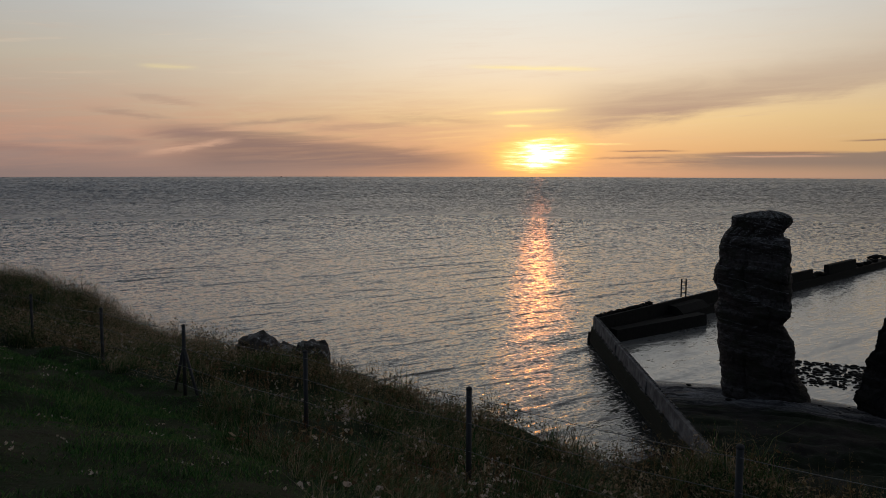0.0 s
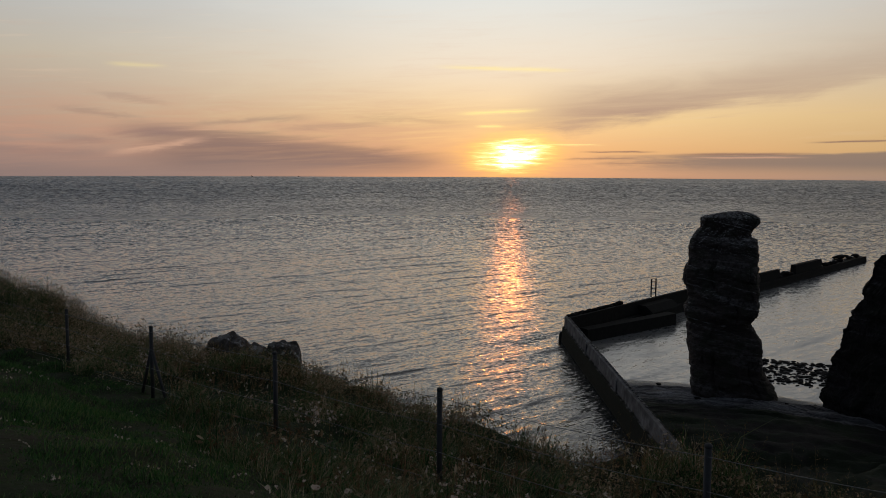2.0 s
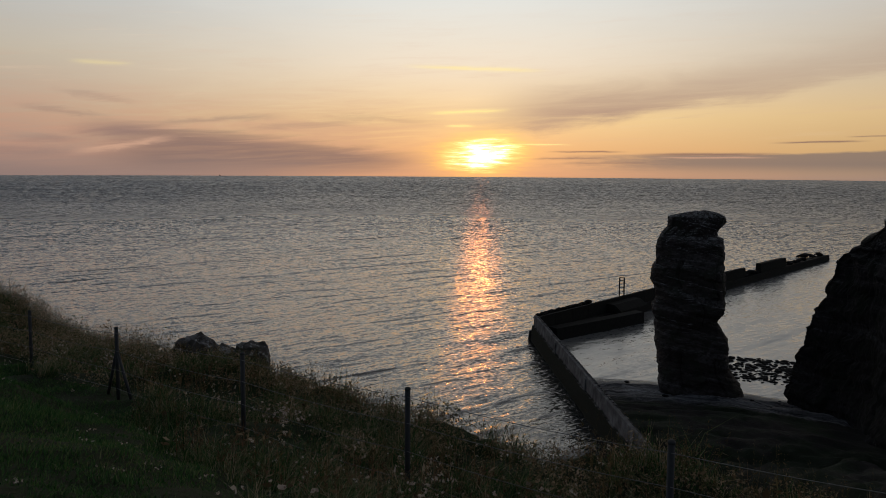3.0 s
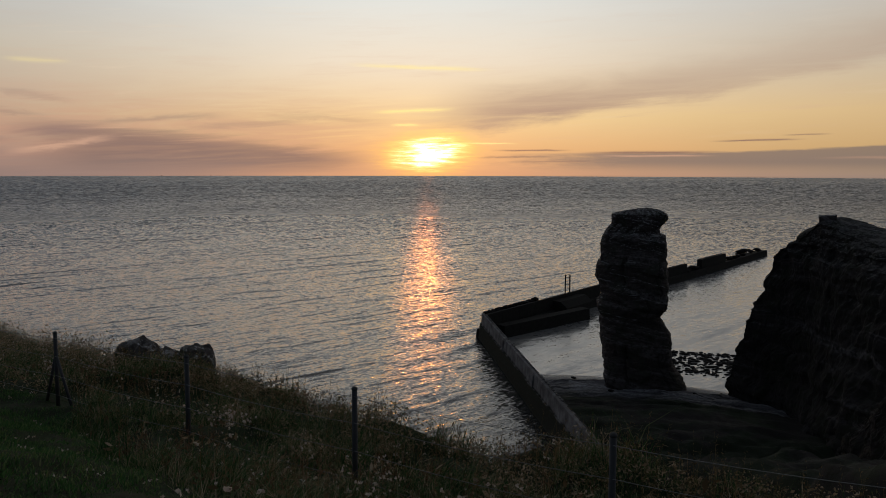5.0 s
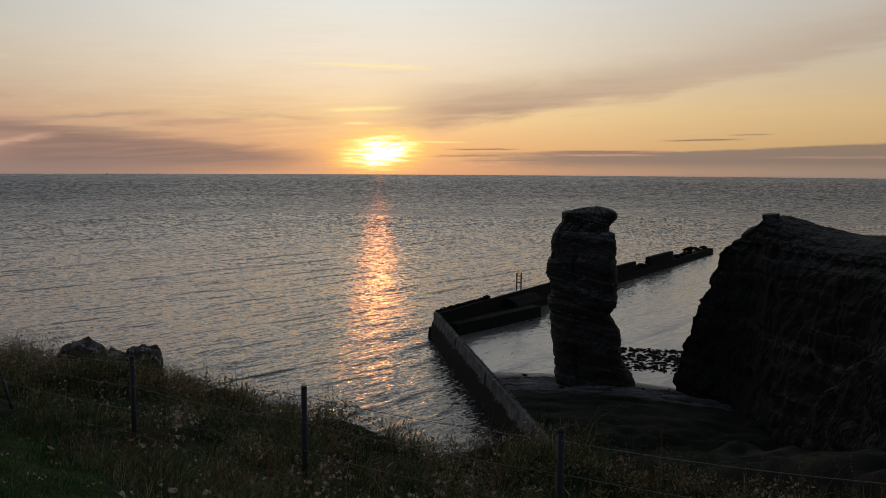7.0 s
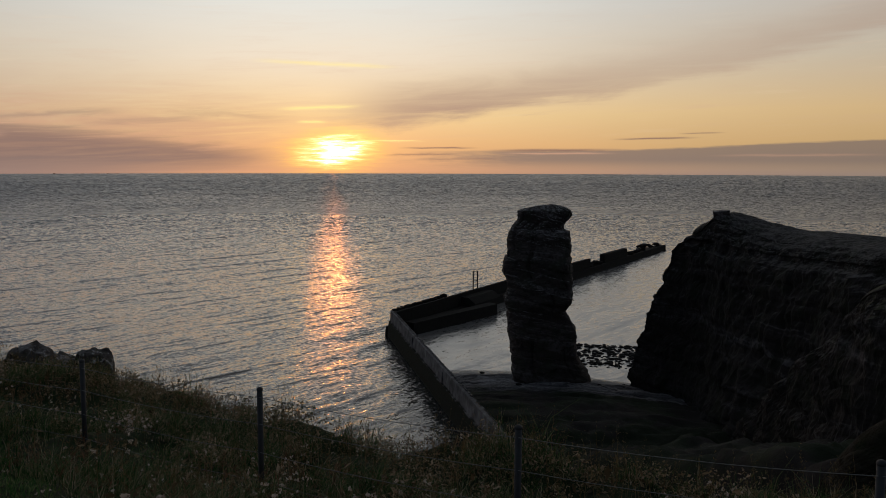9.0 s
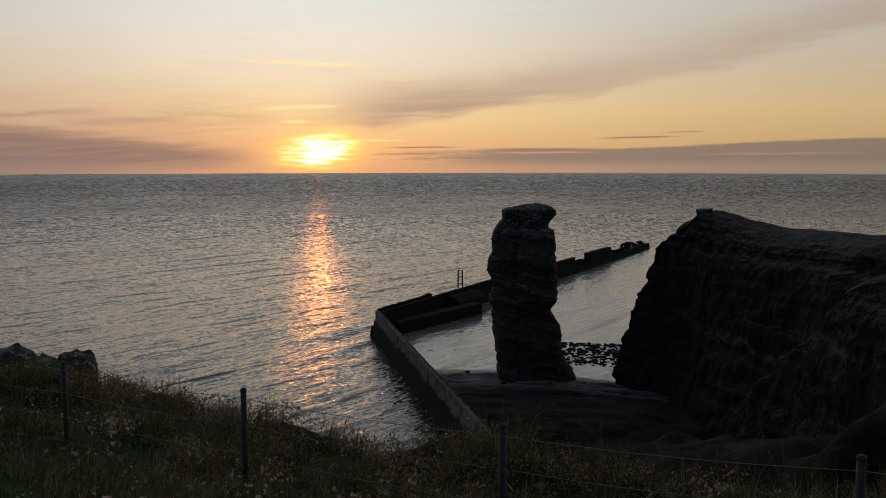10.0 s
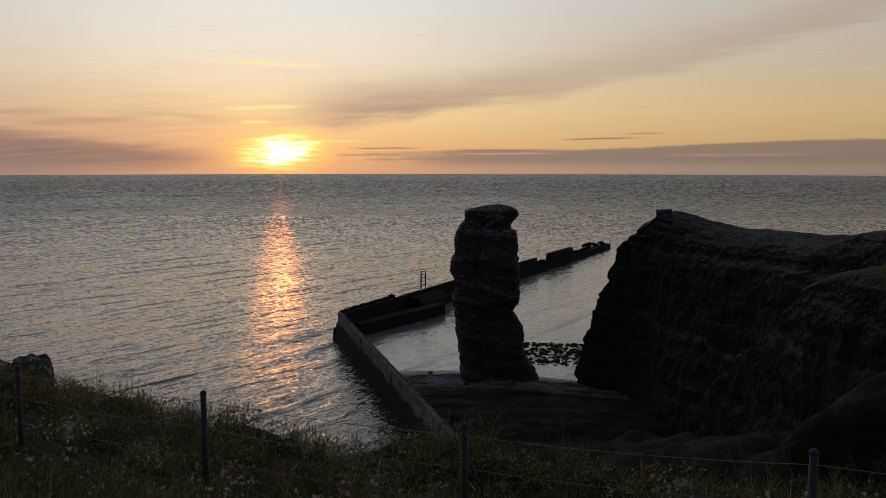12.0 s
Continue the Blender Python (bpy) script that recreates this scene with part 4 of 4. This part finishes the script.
def fence():
    bm = bmesh.new()
    bmesh.ops.create_cone(bm, cap_ends=True, segments=14, radius1=0.030, radius2=0.030, depth=1.5)
    bmesh.ops.translate(bm, vec=(0, 0, -0.77), verts=bm.verts[:])
    first = None
    for x, y, top in POSTS:
        if first is None:
            root = empty("fence_post", (x, y, top))
            part("post", bm, GALV, root, smooth=True)
            cap = bmesh.new()
            bmesh.ops.create_uvsphere(cap, u_segments=14, v_segments=8, radius=0.034)
            bmesh.ops.scale(cap, vec=(1, 1, 0.8), verts=cap.verts[:])
            bmesh.ops.translate(cap, vec=(0, 0, -0.025), verts=cap.verts[:])
            part("cap", cap, GALV, root, smooth=True)
            first = tagged(root, "slim grey metal fence post with a rounded cap", "fence post", "fence posts along the cliff")
        elif (x, y) != POSTS[2][:2]:
            copy_thing(first, pose(x, y, top))
        else:
            root = copy_thing(first, pose(x, y, top))
            root["label"] = "grey metal fence post braced by two slanting struts"
            for s, foot in ((1, 0.52), (-1, 0.40)):
                strut = bmesh.new()
                a, b = Vector((0.03 * s * FX, 0.03 * s * FY, -0.42)), Vector((s * foot * FX, s * foot * FY, -1.25))
                bmesh.ops.create_cone(strut, cap_ends=True, segments=10, radius1=0.024, radius2=0.024, depth=(b - a).length)
                bmesh.ops.transform(strut, matrix=Matrix.Translation((a + b) / 2) @ (b - a).to_track_quat("Z", "Y").to_matrix().to_4x4(), verts=strut.verts[:])
                part("strut", strut, GALV, root, smooth=True)
    for k, drop in enumerate((0.10, 0.38, 0.68, 0.98)):
        cu = bpy.data.curves.new("fence_wire", "CURVE")
        cu.dimensions, cu.bevel_depth = "3D", 0.0030
        pts = []
        rows = [(-13.2, 22.6, 54.9)] + list(POSTS) + [(6.2, 2.2, 56.3)]
        for (x, y, t), (x2, y2, t2) in zip(rows, rows[1:]):
            for f in np.linspace(0, 1, 9)[:-1]:
                pts.append((x + (x2 - x) * f, y + (y2 - y) * f - 0.035, t + (t2 - t) * f - drop - 0.14 * f * (1 - f)))
        sp = cu.splines.new("POLY")
        sp.points.add(len(pts) - 1)
        for p, v in zip(sp.points, pts):
            p.co = (*v, 1)
        cu.materials.append(WIRE)
        tagged(new("fence_wire", cu), "thin slack fence wire strung between metal posts", "fence wire", "fence wires")


fence()

# ---------------------------------------------------------------- grass


def blade_mesh(name, x, y, height, width, lean, material_, seed, label, category):
    rng = np.random.default_rng(seed)
    k = len(x)
    z = ground_z(x, y) - 0.02
    face = rng.uniform(0, 6.283, k)
    way = rng.normal(0.6, 1.6, k)
    wx, wy = np.cos(face) * width / 2, np.sin(face) * width / 2
    lx, ly = np.cos(way) * lean * height, np.sin(way) * lean * height
    v = np.empty((k, 5, 3))
    for i, (f, w) in enumerate(((0, 1), (0, -1), (0.55, -0.8), (0.55, 0.8), (1.0, 0))):
        v[:, i, 0] = x + wx * w + lx * f**2
        v[:, i, 1] = y + wy * w + ly * f**2
        v[:, i, 2] = z + height * f * (1 - 0.25 * lean * f)
    base = np.arange(k)[:, None] * 5
    tris = np.concatenate([base + [0, 1, 2], base + [0, 2, 3], base + [3, 2, 4]])
    ob = mesh_object(name, v.reshape(-1, 3), tris, material_, smooth=False)
    return tagged(ob, label, category, kind="stuff")


def scatter(count, q0, q1, n0, n1, seed):
    rng = np.random.default_rng(seed)
    q, n = rng.uniform(q0, q1, count), rng.uniform(n0, n1, count)
    return F0[0] + q * FX + n * NX, F0[1] + q * FY + n * NY, q, n, rng


def weed_zone(q, n):
    """1 where the growth stands tall, 0 on the mown lawn."""
    edge = np.interp(q, [-20, -6, -3, 0, 3, 6, 10], [0.1, 0.1, 0.25, 0.9, 2.2, 4.0, 5.0])
    return n < edge + 0.5 * vnoise(q * 0.8, n * 0.8, 0, 71)


def grass():
    x, y, q, n, rng = scatter(250000, -9, 6.5, 0.0, 6.6, 101)
    keep = ~weed_zone(q, n) & (np.hypot(x, y) > 2.5)
    x, y = x[keep], y[keep]
    blade_mesh("lawn_grass", x, y, (rng.gamma(2.5, 0.011, len(x)) + 0.015) * (1 + 0.7 * fractal(x * 1.6, y * 1.6, 0, 2, 90)).clip(0.4, 2), rng.uniform(0.005, 0.013, len(x)), rng.uniform(0.2, 0.9, len(x)), LAWN, 1, "short dark green grass of the clifftop lawn", "grass")
    x, y, q, n, rng = scatter(300000, -26, 11, -9.0, 5.5, 102)
    keep = weed_zone(q, n) & (-n < brink(q) + 1.2) & (np.hypot(x, y) > 3.0)
    x, y, q, n = x[keep], y[keep], q[keep], n[keep]
    patch = fractal(x * 0.8, y * 0.8, 0, 3, 111)
    edge = np.exp(-(((-n - brink(q)) / 1.2) ** 2))
    h = rng.gamma(5.0, 0.030, len(x)) * np.clip(0.38 + 2.5 * patch, 0.07, 1.9) * (0.85 + 0.4 * sstep(-q, 6, 12) + 0.5 * edge)
    blade_mesh("tall_grass", x, y, h, rng.uniform(0.005, 0.013, len(x)), rng.gamma(2.5, 0.28, len(x)), TALL, 2, "tall brown and green grass and weeds along the fence", "grass")
    # tussocks: long blades that spread from one root
    x, y, q, n, rng = scatter(1700, -26, 11, -7.5, 4.5, 104)
    keep = weed_zone(q, n) & (-n < brink(q) + 0.6) & (np.hypot(x, y) > 4.0)
    keep &= fractal(x * 0.8, y * 0.8, 0, 3, 111) > -0.12
    x, y, q = x[keep], y[keep], q[keep]
    k = 110
    x = np.repeat(x, k) + rng.normal(0, 0.06, len(x) * k)
    y = np.repeat(y, k) + rng.normal(0, 0.06, len(y) * k)
    h = np.repeat(rng.uniform(0.2, 0.48, len(q)) * (1 + 0.5 * sstep(-q, 6, 12)), k) * rng.uniform(0.5, 1.15, len(x))
    blade_mesh("grass_tussocks", x, y, h, rng.uniform(0.004, 0.009, len(x)), rng.gamma(3.0, 0.3, len(x)), TALL, 7, "loose tussocks of long pale grass near the cliff edge", "grass")


grass()


def stalk_mesh(name, x, y, height, leaf, count, material_, seed, label, category):
    """Upright stalks, each with loose seed twigs on its upper half."""
    rng = np.random.default_rng(seed)
    k = len(x)
    z = ground_z(x, y) - 0.03
    lean, way, face = rng.uniform(0.05, 0.35, k), rng.normal(0.5, 1.5, k), rng.uniform(0, 6.28, k)
    def at(f):
        return np.stack([x + np.cos(way) * lean * height * f**2, y + np.sin(way) * lean * height * f**2, z + height * f], -1)
    w = np.stack([np.cos(face), np.sin(face), 0 * face], -1) * 0.0025
    v = np.stack([at(0) - w, at(0) + w, at(0.5) + w * 0.8, at(0.5) - w * 0.8, at(1.0)], 1)
    verts, tris = [v.reshape(-1, 3)], []
    base = np.arange(k)[:, None] * 5
    tris.append(np.concatenate([base + [0, 1, 2], base + [0, 2, 3], base + [3, 2, 4]]))
    start = 5 * k
    for i in range(count):
        f = rng.uniform(0.35, 1.0, k)
        c = at(f)
        d = rng.normal(0, 1, (k, 3))
        d[:, 2] = np.abs(d[:, 2]) * 0.8 + 0.3
        d /= np.linalg.norm(d, axis=1, keepdims=True)
        ln = (leaf * rng.uniform(0.5, 1.3, k) * (1.25 - f * 0.8))[:, None]
        sd = np.cross(d, rng.normal(0, 1, (k, 3)))
        sd *= 0.09 * ln / np.linalg.norm(sd, axis=1, keepdims=True)
        verts.append(np.stack([c, c + d * ln * 0.6 + sd, c + d * ln], 1).reshape(-1, 3))
        verts.append(np.stack([c, c + d * ln, c + d * ln * 0.6 - sd], 1).reshape(-1, 3))
        b = start + np.arange(2 * k)[:, None] * 3
        tris.append(b + [0, 1, 2])
        start += 6 * k
    ob = mesh_object(name, np.vstack(verts), np.vstack(tris), material_, smooth=False)
    return tagged(ob, label, category, kind="stuff")


def weeds():
    x, y, q, n, rng = scatter(17000, -26, 11, -8.5, 2.5, 120)
    patch = fractal(x * 0.55, y * 0.55, 0, 3, 121)
    edge = np.exp(-(((-n - brink(q)) / 1.4) ** 2))
    keep = weed_zone(q, n) & (-n < brink(q) + 0.8) & (rng.uniform(0, 1, len(x)) < 0.07 + 0.75 * edge + 0.2 * (patch > 0.1)) & (np.hypot(x, y) > 4.5)
    x, y, q = x[keep], y[keep], q[keep]
    stalk_mesh("seed_stalks", x, y, rng.uniform(0.34, 0.78, len(x)) * (1.0 + 0.3 * sstep(-q, 6, 12)), 0.055, 15, STALK, 5, "thin brown seed stalks and dry weeds at the cliff edge", "weeds")


def flowers():
    """Pale seed tufts and small white flower heads among the weeds, a few on the lawn."""
    rng = np.random.default_rng(130)
    x, y, q, n, _ = scatter(5200, -22, 10, -6.0, 6.0, 131)
    tall = weed_zone(q, n)
    patch = fractal(x * 0.7, y * 0.7, 0, 2, 133)
    keep = (np.hypot(x, y) > 3.5) & (-n < brink(q)) & np.where(tall, rng.uniform(0, 1, len(x)) < 0.03 + 0.40 * (patch > 0.24), rng.uniform(0, 1, len(x)) < 0.10)
    x, y, tall = (np.repeat(a[keep], 5) for a in (x, y, tall))
    k = len(x)
    x, y = x + rng.normal(0, 0.045, k), y + rng.normal(0, 0.045, k)
    c = np.stack([x, y, ground_z(x, y) + np.where(tall, rng.uniform(0.10, 0.40, k), rng.uniform(0.03, 0.07, k))], -1)
    r = np.minimum(rng.gamma(1.6, 0.0075, k) + 0.004, np.where(tall, 0.020, 0.010))
    verts, tris, start = [], [], 0
    for i in range(5):
        a, b = rng.normal(0, 1, (k, 3)), rng.normal(0, 1, (k, 3))
        a /= np.linalg.norm(a, axis=1, keepdims=True)
        b /= np.linalg.norm(b, axis=1, keepdims=True)
        m = c + rng.normal(0, 0.4, (k, 3)) * r[:, None]
        verts.append(np.stack([m + a * r[:, None], m + b * r[:, None] * 0.8, m - a * r[:, None], m - b * r[:, None] * 0.8], 1).reshape(-1, 3))
        tris.append(start + np.arange(k)[:, None] * 4 + [0, 1, 2, 3])
        start += 4 * k
    ob = mesh_object("white_flowers", np.vstack(verts), np.vstack(tris), PETAL, smooth=False)
    tagged(ob, "scattered pale seed tufts and small white flowers", "flowers", kind="stuff")


def docks():
    x, y, q, n, rng = scatter(5200, -16, 10, -4.0, 2.2, 140)
    patch = fractal(x * 0.6, y * 0.6, 0, 3, 141)
    keep = weed_zone(q, n) & (-n < brink(q)) & (patch > 0.28) & (np.hypot(x, y) > 4.5)
    x, y = x[keep], y[keep]
    stalk_mesh("dock_plants", x, y, rng.uniform(0.16, 0.42, len(x)), 0.075, 12, DOCK, 6, "withered reddish-brown dock plants among the grass", "weeds")


def litter():
    """Dry leaves and stems lying loosely among the weeds."""
    x, y, q, n, rng = scatter(42000, -24, 10, -6.5, 5.0, 150)
    patch = fractal(x * 0.8, y * 0.8, 0, 3, 151)
    keep = weed_zone(q, n) & (-n < brink(q)) & (np.hypot(x, y) > 4.0) & (rng.uniform(-0.6, 0.8, len(x)) < patch)
    x, y = x[keep], y[keep]
    k = len(x)
    c = np.stack([x, y, ground_z(x, y) + rng.gamma(2.0, 0.06, k)], -1)
    a, b = rng.normal(0, 1, (k, 3)), rng.normal(0, 1, (k, 3))
    a /= np.linalg.norm(a, axis=1, keepdims=True)
    b /= np.linalg.norm(b, axis=1, keepdims=True)
    r = rng.gamma(3.0, 0.006, k)[:, None] + 0.006
    v = np.stack([c - a * r * 1.4, c + b * r * 0.6, c + a * r * 1.4, c - b * r * 0.6], 1).reshape(-1, 3)
    ob = mesh_object("dry_leaves", v, np.arange(k)[:, None] * 4 + [0, 1, 2, 3], LITTER, smooth=False)
    tagged(ob, "withered leaves and stems tangled in the grass", "leaves", kind="stuff")


def bushes():
    """Low bushy weeds: loose heaps of small leaves, thickest at the cliff edge and on the rise."""
    x, y, q, n, rng = scatter(2600, -26, 8, -8.0, 0.5, 160)
    patch = fractal(x * 0.5, y * 0.5, 0, 3, 161)
    edge = np.exp(-(((-n - brink(q)) / 1.0) ** 2))
    rise = sstep(-q, 4, 10)
    keep = weed_zone(q, n) & (-n < brink(q) + 0.7) & (np.hypot(x, y) > 6.0) & (rng.uniform(0, 1, len(x)) < (0.10 + 0.45 * rise + 0.60 * edge) * (0.5 + 1.2 * (patch > 0)))
    x, y, rise = x[keep], y[keep], rise[keep]
    k = 250
    r, h = rng.uniform(0.14, 0.40, len(x)) * (1 + 0.3 * rise), rng.uniform(0.14, 0.42, len(x)) * (1 + 1.1 * rise)
    x, y, r, h = (np.repeat(a, k) for a in (x, y, r, h))
    m = len(x)
    dx, dy, up = rng.normal(0, 0.6, m), rng.normal(0, 0.6, m), rng.uniform(0.0, 1.1, m) ** 0.8
    up = up * np.exp(-0.5 * (dx * dx + dy * dy))
    c = np.stack([x + dx * r, y + dy * r, ground_z(x, y) + up * h], -1)
    a, b = rng.normal(0, 1, (m, 3)), rng.normal(0, 1, (m, 3))
    a /= np.linalg.norm(a, axis=1, keepdims=True)
    b /= np.linalg.norm(b, axis=1, keepdims=True)
    s = rng.gamma(4.0, 0.0026, m)[:, None] + 0.004
    v = np.stack([c - a * s, c + b * s * 0.7, c + a * s * 1.2, c - b * s * 0.7], 1).reshape(-1, 3)
    ob = mesh_object("leafy_weeds", v, np.arange(m)[:, None] * 4 + [0, 1, 2, 3], LEAFY, smooth=False)
    tagged(ob, "dark bushy weeds with small withered leaves at the cliff edge", "weeds", kind="stuff")


weeds()
bushes()
litter()
docks()
flowers()

# ---------------------------------------------------------------- boulders


def boulder_mesh(seed):
    bm = bmesh.new()
    bmesh.ops.create_icosphere(bm, subdivisions=2, radius=1.0)
    rng = random.Random(seed)
    off = Vector((rng.uniform(0, 50), rng.uniform(0, 50), seed))
    for v in bm.verts:
        v.co *= 1 + 0.32 * noise.noise(v.co * 1.1 + off) + 0.14 * noise.noise(v.co * 3.0 + off)
        v.co.z *= 0.55
    me = bpy.data.meshes.new("boulder")
    bm.to_mesh(me)
    bm.free()
    me.materials.append(BOULDER)
    return me


def boulders():
    meshes = [boulder_mesh(i) for i in range(6)]
    rng = random.Random(12)
    def put(x, y, z, size, label, group, name="boulder"):
        ob = new(name, meshes[rng.randrange(6)])
        ob.matrix_basis = pose(x, y, z, rng.uniform(-12, 12), rng.uniform(-12, 12), rng.uniform(0, 360)) @ Matrix.Diagonal((size * rng.uniform(0.8, 1.4), size * rng.uniform(0.8, 1.2), size * rng.uniform(0.7, 1.1), 1))
        tagged(ob, label, name.replace("_", " "), group)
    made = 0
    while made < 290:
        az, r = radians(rng.uniform(22.6, 27.6)), rng.uniform(241, 268)
        if noise.noise(Vector((r * 0.12, az * 60, 4))) < -0.28:
            continue
        put(r * math.sin(az), r * math.cos(az), 0.03, rng.choice((0.3, 0.42, 0.5, 0.62, 0.85)), "dark wet boulder lying in the shallow water", "boulders in the shallows")
        made += 1
    for i in range(190):
        f = rng.uniform(0.03, 0.44)
        x, y = 50.6 + 62.4 * f, 274.2 + 66.8 * f
        d = rng.uniform(0.9, 3.2)
        put(x - 0.731 * d, y + 0.683 * d, 8.6 - 0.6 * d + rng.uniform(-0.4, 0.5), rng.uniform(0.4, 0.85), "dark rock heaped against the breakwater wall", "rocks along the pier", "heaped_rock")
    for i in range(40):
        f = rng.uniform(0, 1)
        if f < 0.25:
            x, y = 180 + 11 * f * 4, 409 + 11.5 * f * 4
        else:
            g = (f - 0.25) / 0.75
            x, y = 221 + 55 * g, 450 + 59 * g
        put(x + rng.uniform(-1, 1), y + rng.uniform(-1, 1), 3.6 + rng.uniform(0, 1.2), rng.uniform(0.9, 2.0), "dark rubble block on the broken end of the pier", "rubble on the pier", "rubble_block")

    for i in range(15):
        x = rng.uniform(58, 100)
        y = shore_line(x) - rng.uniform(2, 24)
        put(x, y, 0.1 + 2.4 * (1 - math.exp(-(shore_line(x) - y) / 14)), rng.uniform(0.3, 0.7), "dark fallen rock lying on the shore", "fallen rocks on the shore", "fallen_rock")
    for x, y, size in ((268, 523, 2.2), (273, 527, 3.0), (279, 531, 1.8)):
        put(x, y, 1.0, size, "low dark rock beyond the end of the pier", "rocks beyond the pier", "reef_rock")


boulders()


def small_stones():
    """Low loose stones that fill the gaps between the boulders in the shallows."""
    rng = np.random.default_rng(31)
    k = 230
    az, r = np.radians(rng.uniform(22.5, 27.8, k)), rng.uniform(238, 269, k)
    keep = vnoise(r * 0.12, az * 60, 4.0, 5) > -0.25
    az, r = az[keep], r[keep]
    k = len(r)
    size = rng.gamma(3.0, 0.07, k) + 0.10
    u, w = np.meshgrid(np.linspace(0, 2 * math.pi, 7, endpoint=False), np.radians([-30, 20, 65]))
    shell = np.stack([np.cos(u) * np.cos(w), np.sin(u) * np.cos(w), 0.5 * np.sin(w)], -1).reshape(1, -1, 3)
    wob = rng.uniform(0.7, 1.3, (k, shell.shape[1], 1))
    centre = np.stack([r * np.sin(az), r * np.cos(az), 0 * r + 0.03], -1)[:, None]
    v = centre + shell * wob * size[:, None, None] * np.array([1.3, 0.9, 1.0])
    one = np.vstack([grid_faces(3, 7, True), [[14, 15, 16, 17], [14, 17, 18, 19]]])
    faces = (one[None] + np.arange(k)[:, None, None] * 21).reshape(-1, 4)
    ob = mesh_object("shallow_stones", v.reshape(-1, 3), faces, BOULDER, smooth=False)
    tagged(ob, "small dark wet stones scattered in the shallow water", "stones", kind="stuff")


small_stones()


def cap_slab():
    """Squared slab of rock on the crest of the headland."""
    bm = bmesh.new()
    bmesh.ops.create_cube(bm, size=1)
    bmesh.ops.subdivide_edges(bm, edges=bm.edges[:], cuts=3, use_grid_fill=True)
    for v in bm.verts:
        v.co = Vector((v.co.x * 3.6, v.co.y * 2.6, v.co.z * 2.4))
        v.co += 0.22 * Vector((noise.noise(v.co * 0.9), noise.noise(v.co * 0.9 + Vector((7, 0, 0))), noise.noise(v.co * 0.9 + Vector((0, 7, 0)))))
    ob = part("rock_slab", bm, ROCK)
    ob.matrix_basis = pose(109.6, 173.2, 45.8, 3, -4, -30)
    tagged(ob, "squared dark rock slab on the crest of the headland", "rock")


cap_slab()


def far_ship(az, length, height):
    """A small ship far out on the horizon."""
    r = 4180.0
    x, y = r * math.sin(radians(az)), r * math.cos(radians(az))
    root = empty("ship", (x, y, 0))
    hull = bmesh.new()
    bmesh.ops.create_cube(hull, size=1)
    for v in hull.verts:
        v.co = Vector((v.co.x * length * (1.0 if v.co.z > 0 else 0.84), v.co.y * 5.0, v.co.z * height * 0.35 + height * 0.13))
    part("hull", hull, IRON, root)
    house = bmesh.new()
    bmesh.ops.create_cube(house, size=1)
    for v in house.verts:
        v.co = Vector((v.co.x * length * 0.22 - length * 0.28, v.co.y * 4.0, v.co.z * height * 0.4 + height * 0.5))
    part("deckhouse", house, IRON, root)
    mast = bmesh.new()
    bmesh.ops.create_cone(mast, cap_ends=True, segments=8, radius1=0.5, radius2=0.3, depth=height * 0.5)
    bmesh.ops.translate(mast, vec=(-length * 0.28, 0, height * 0.92), verts=mast.verts[:])
    part("mast", mast, IRON, root)
    tagged(root, "tiny dark ship far out on the evening horizon", "ship", "ships on the horizon")


far_ship(-10.90, 9.0, 6.5)
far_ship(-7.85, 7.0, 5.5)
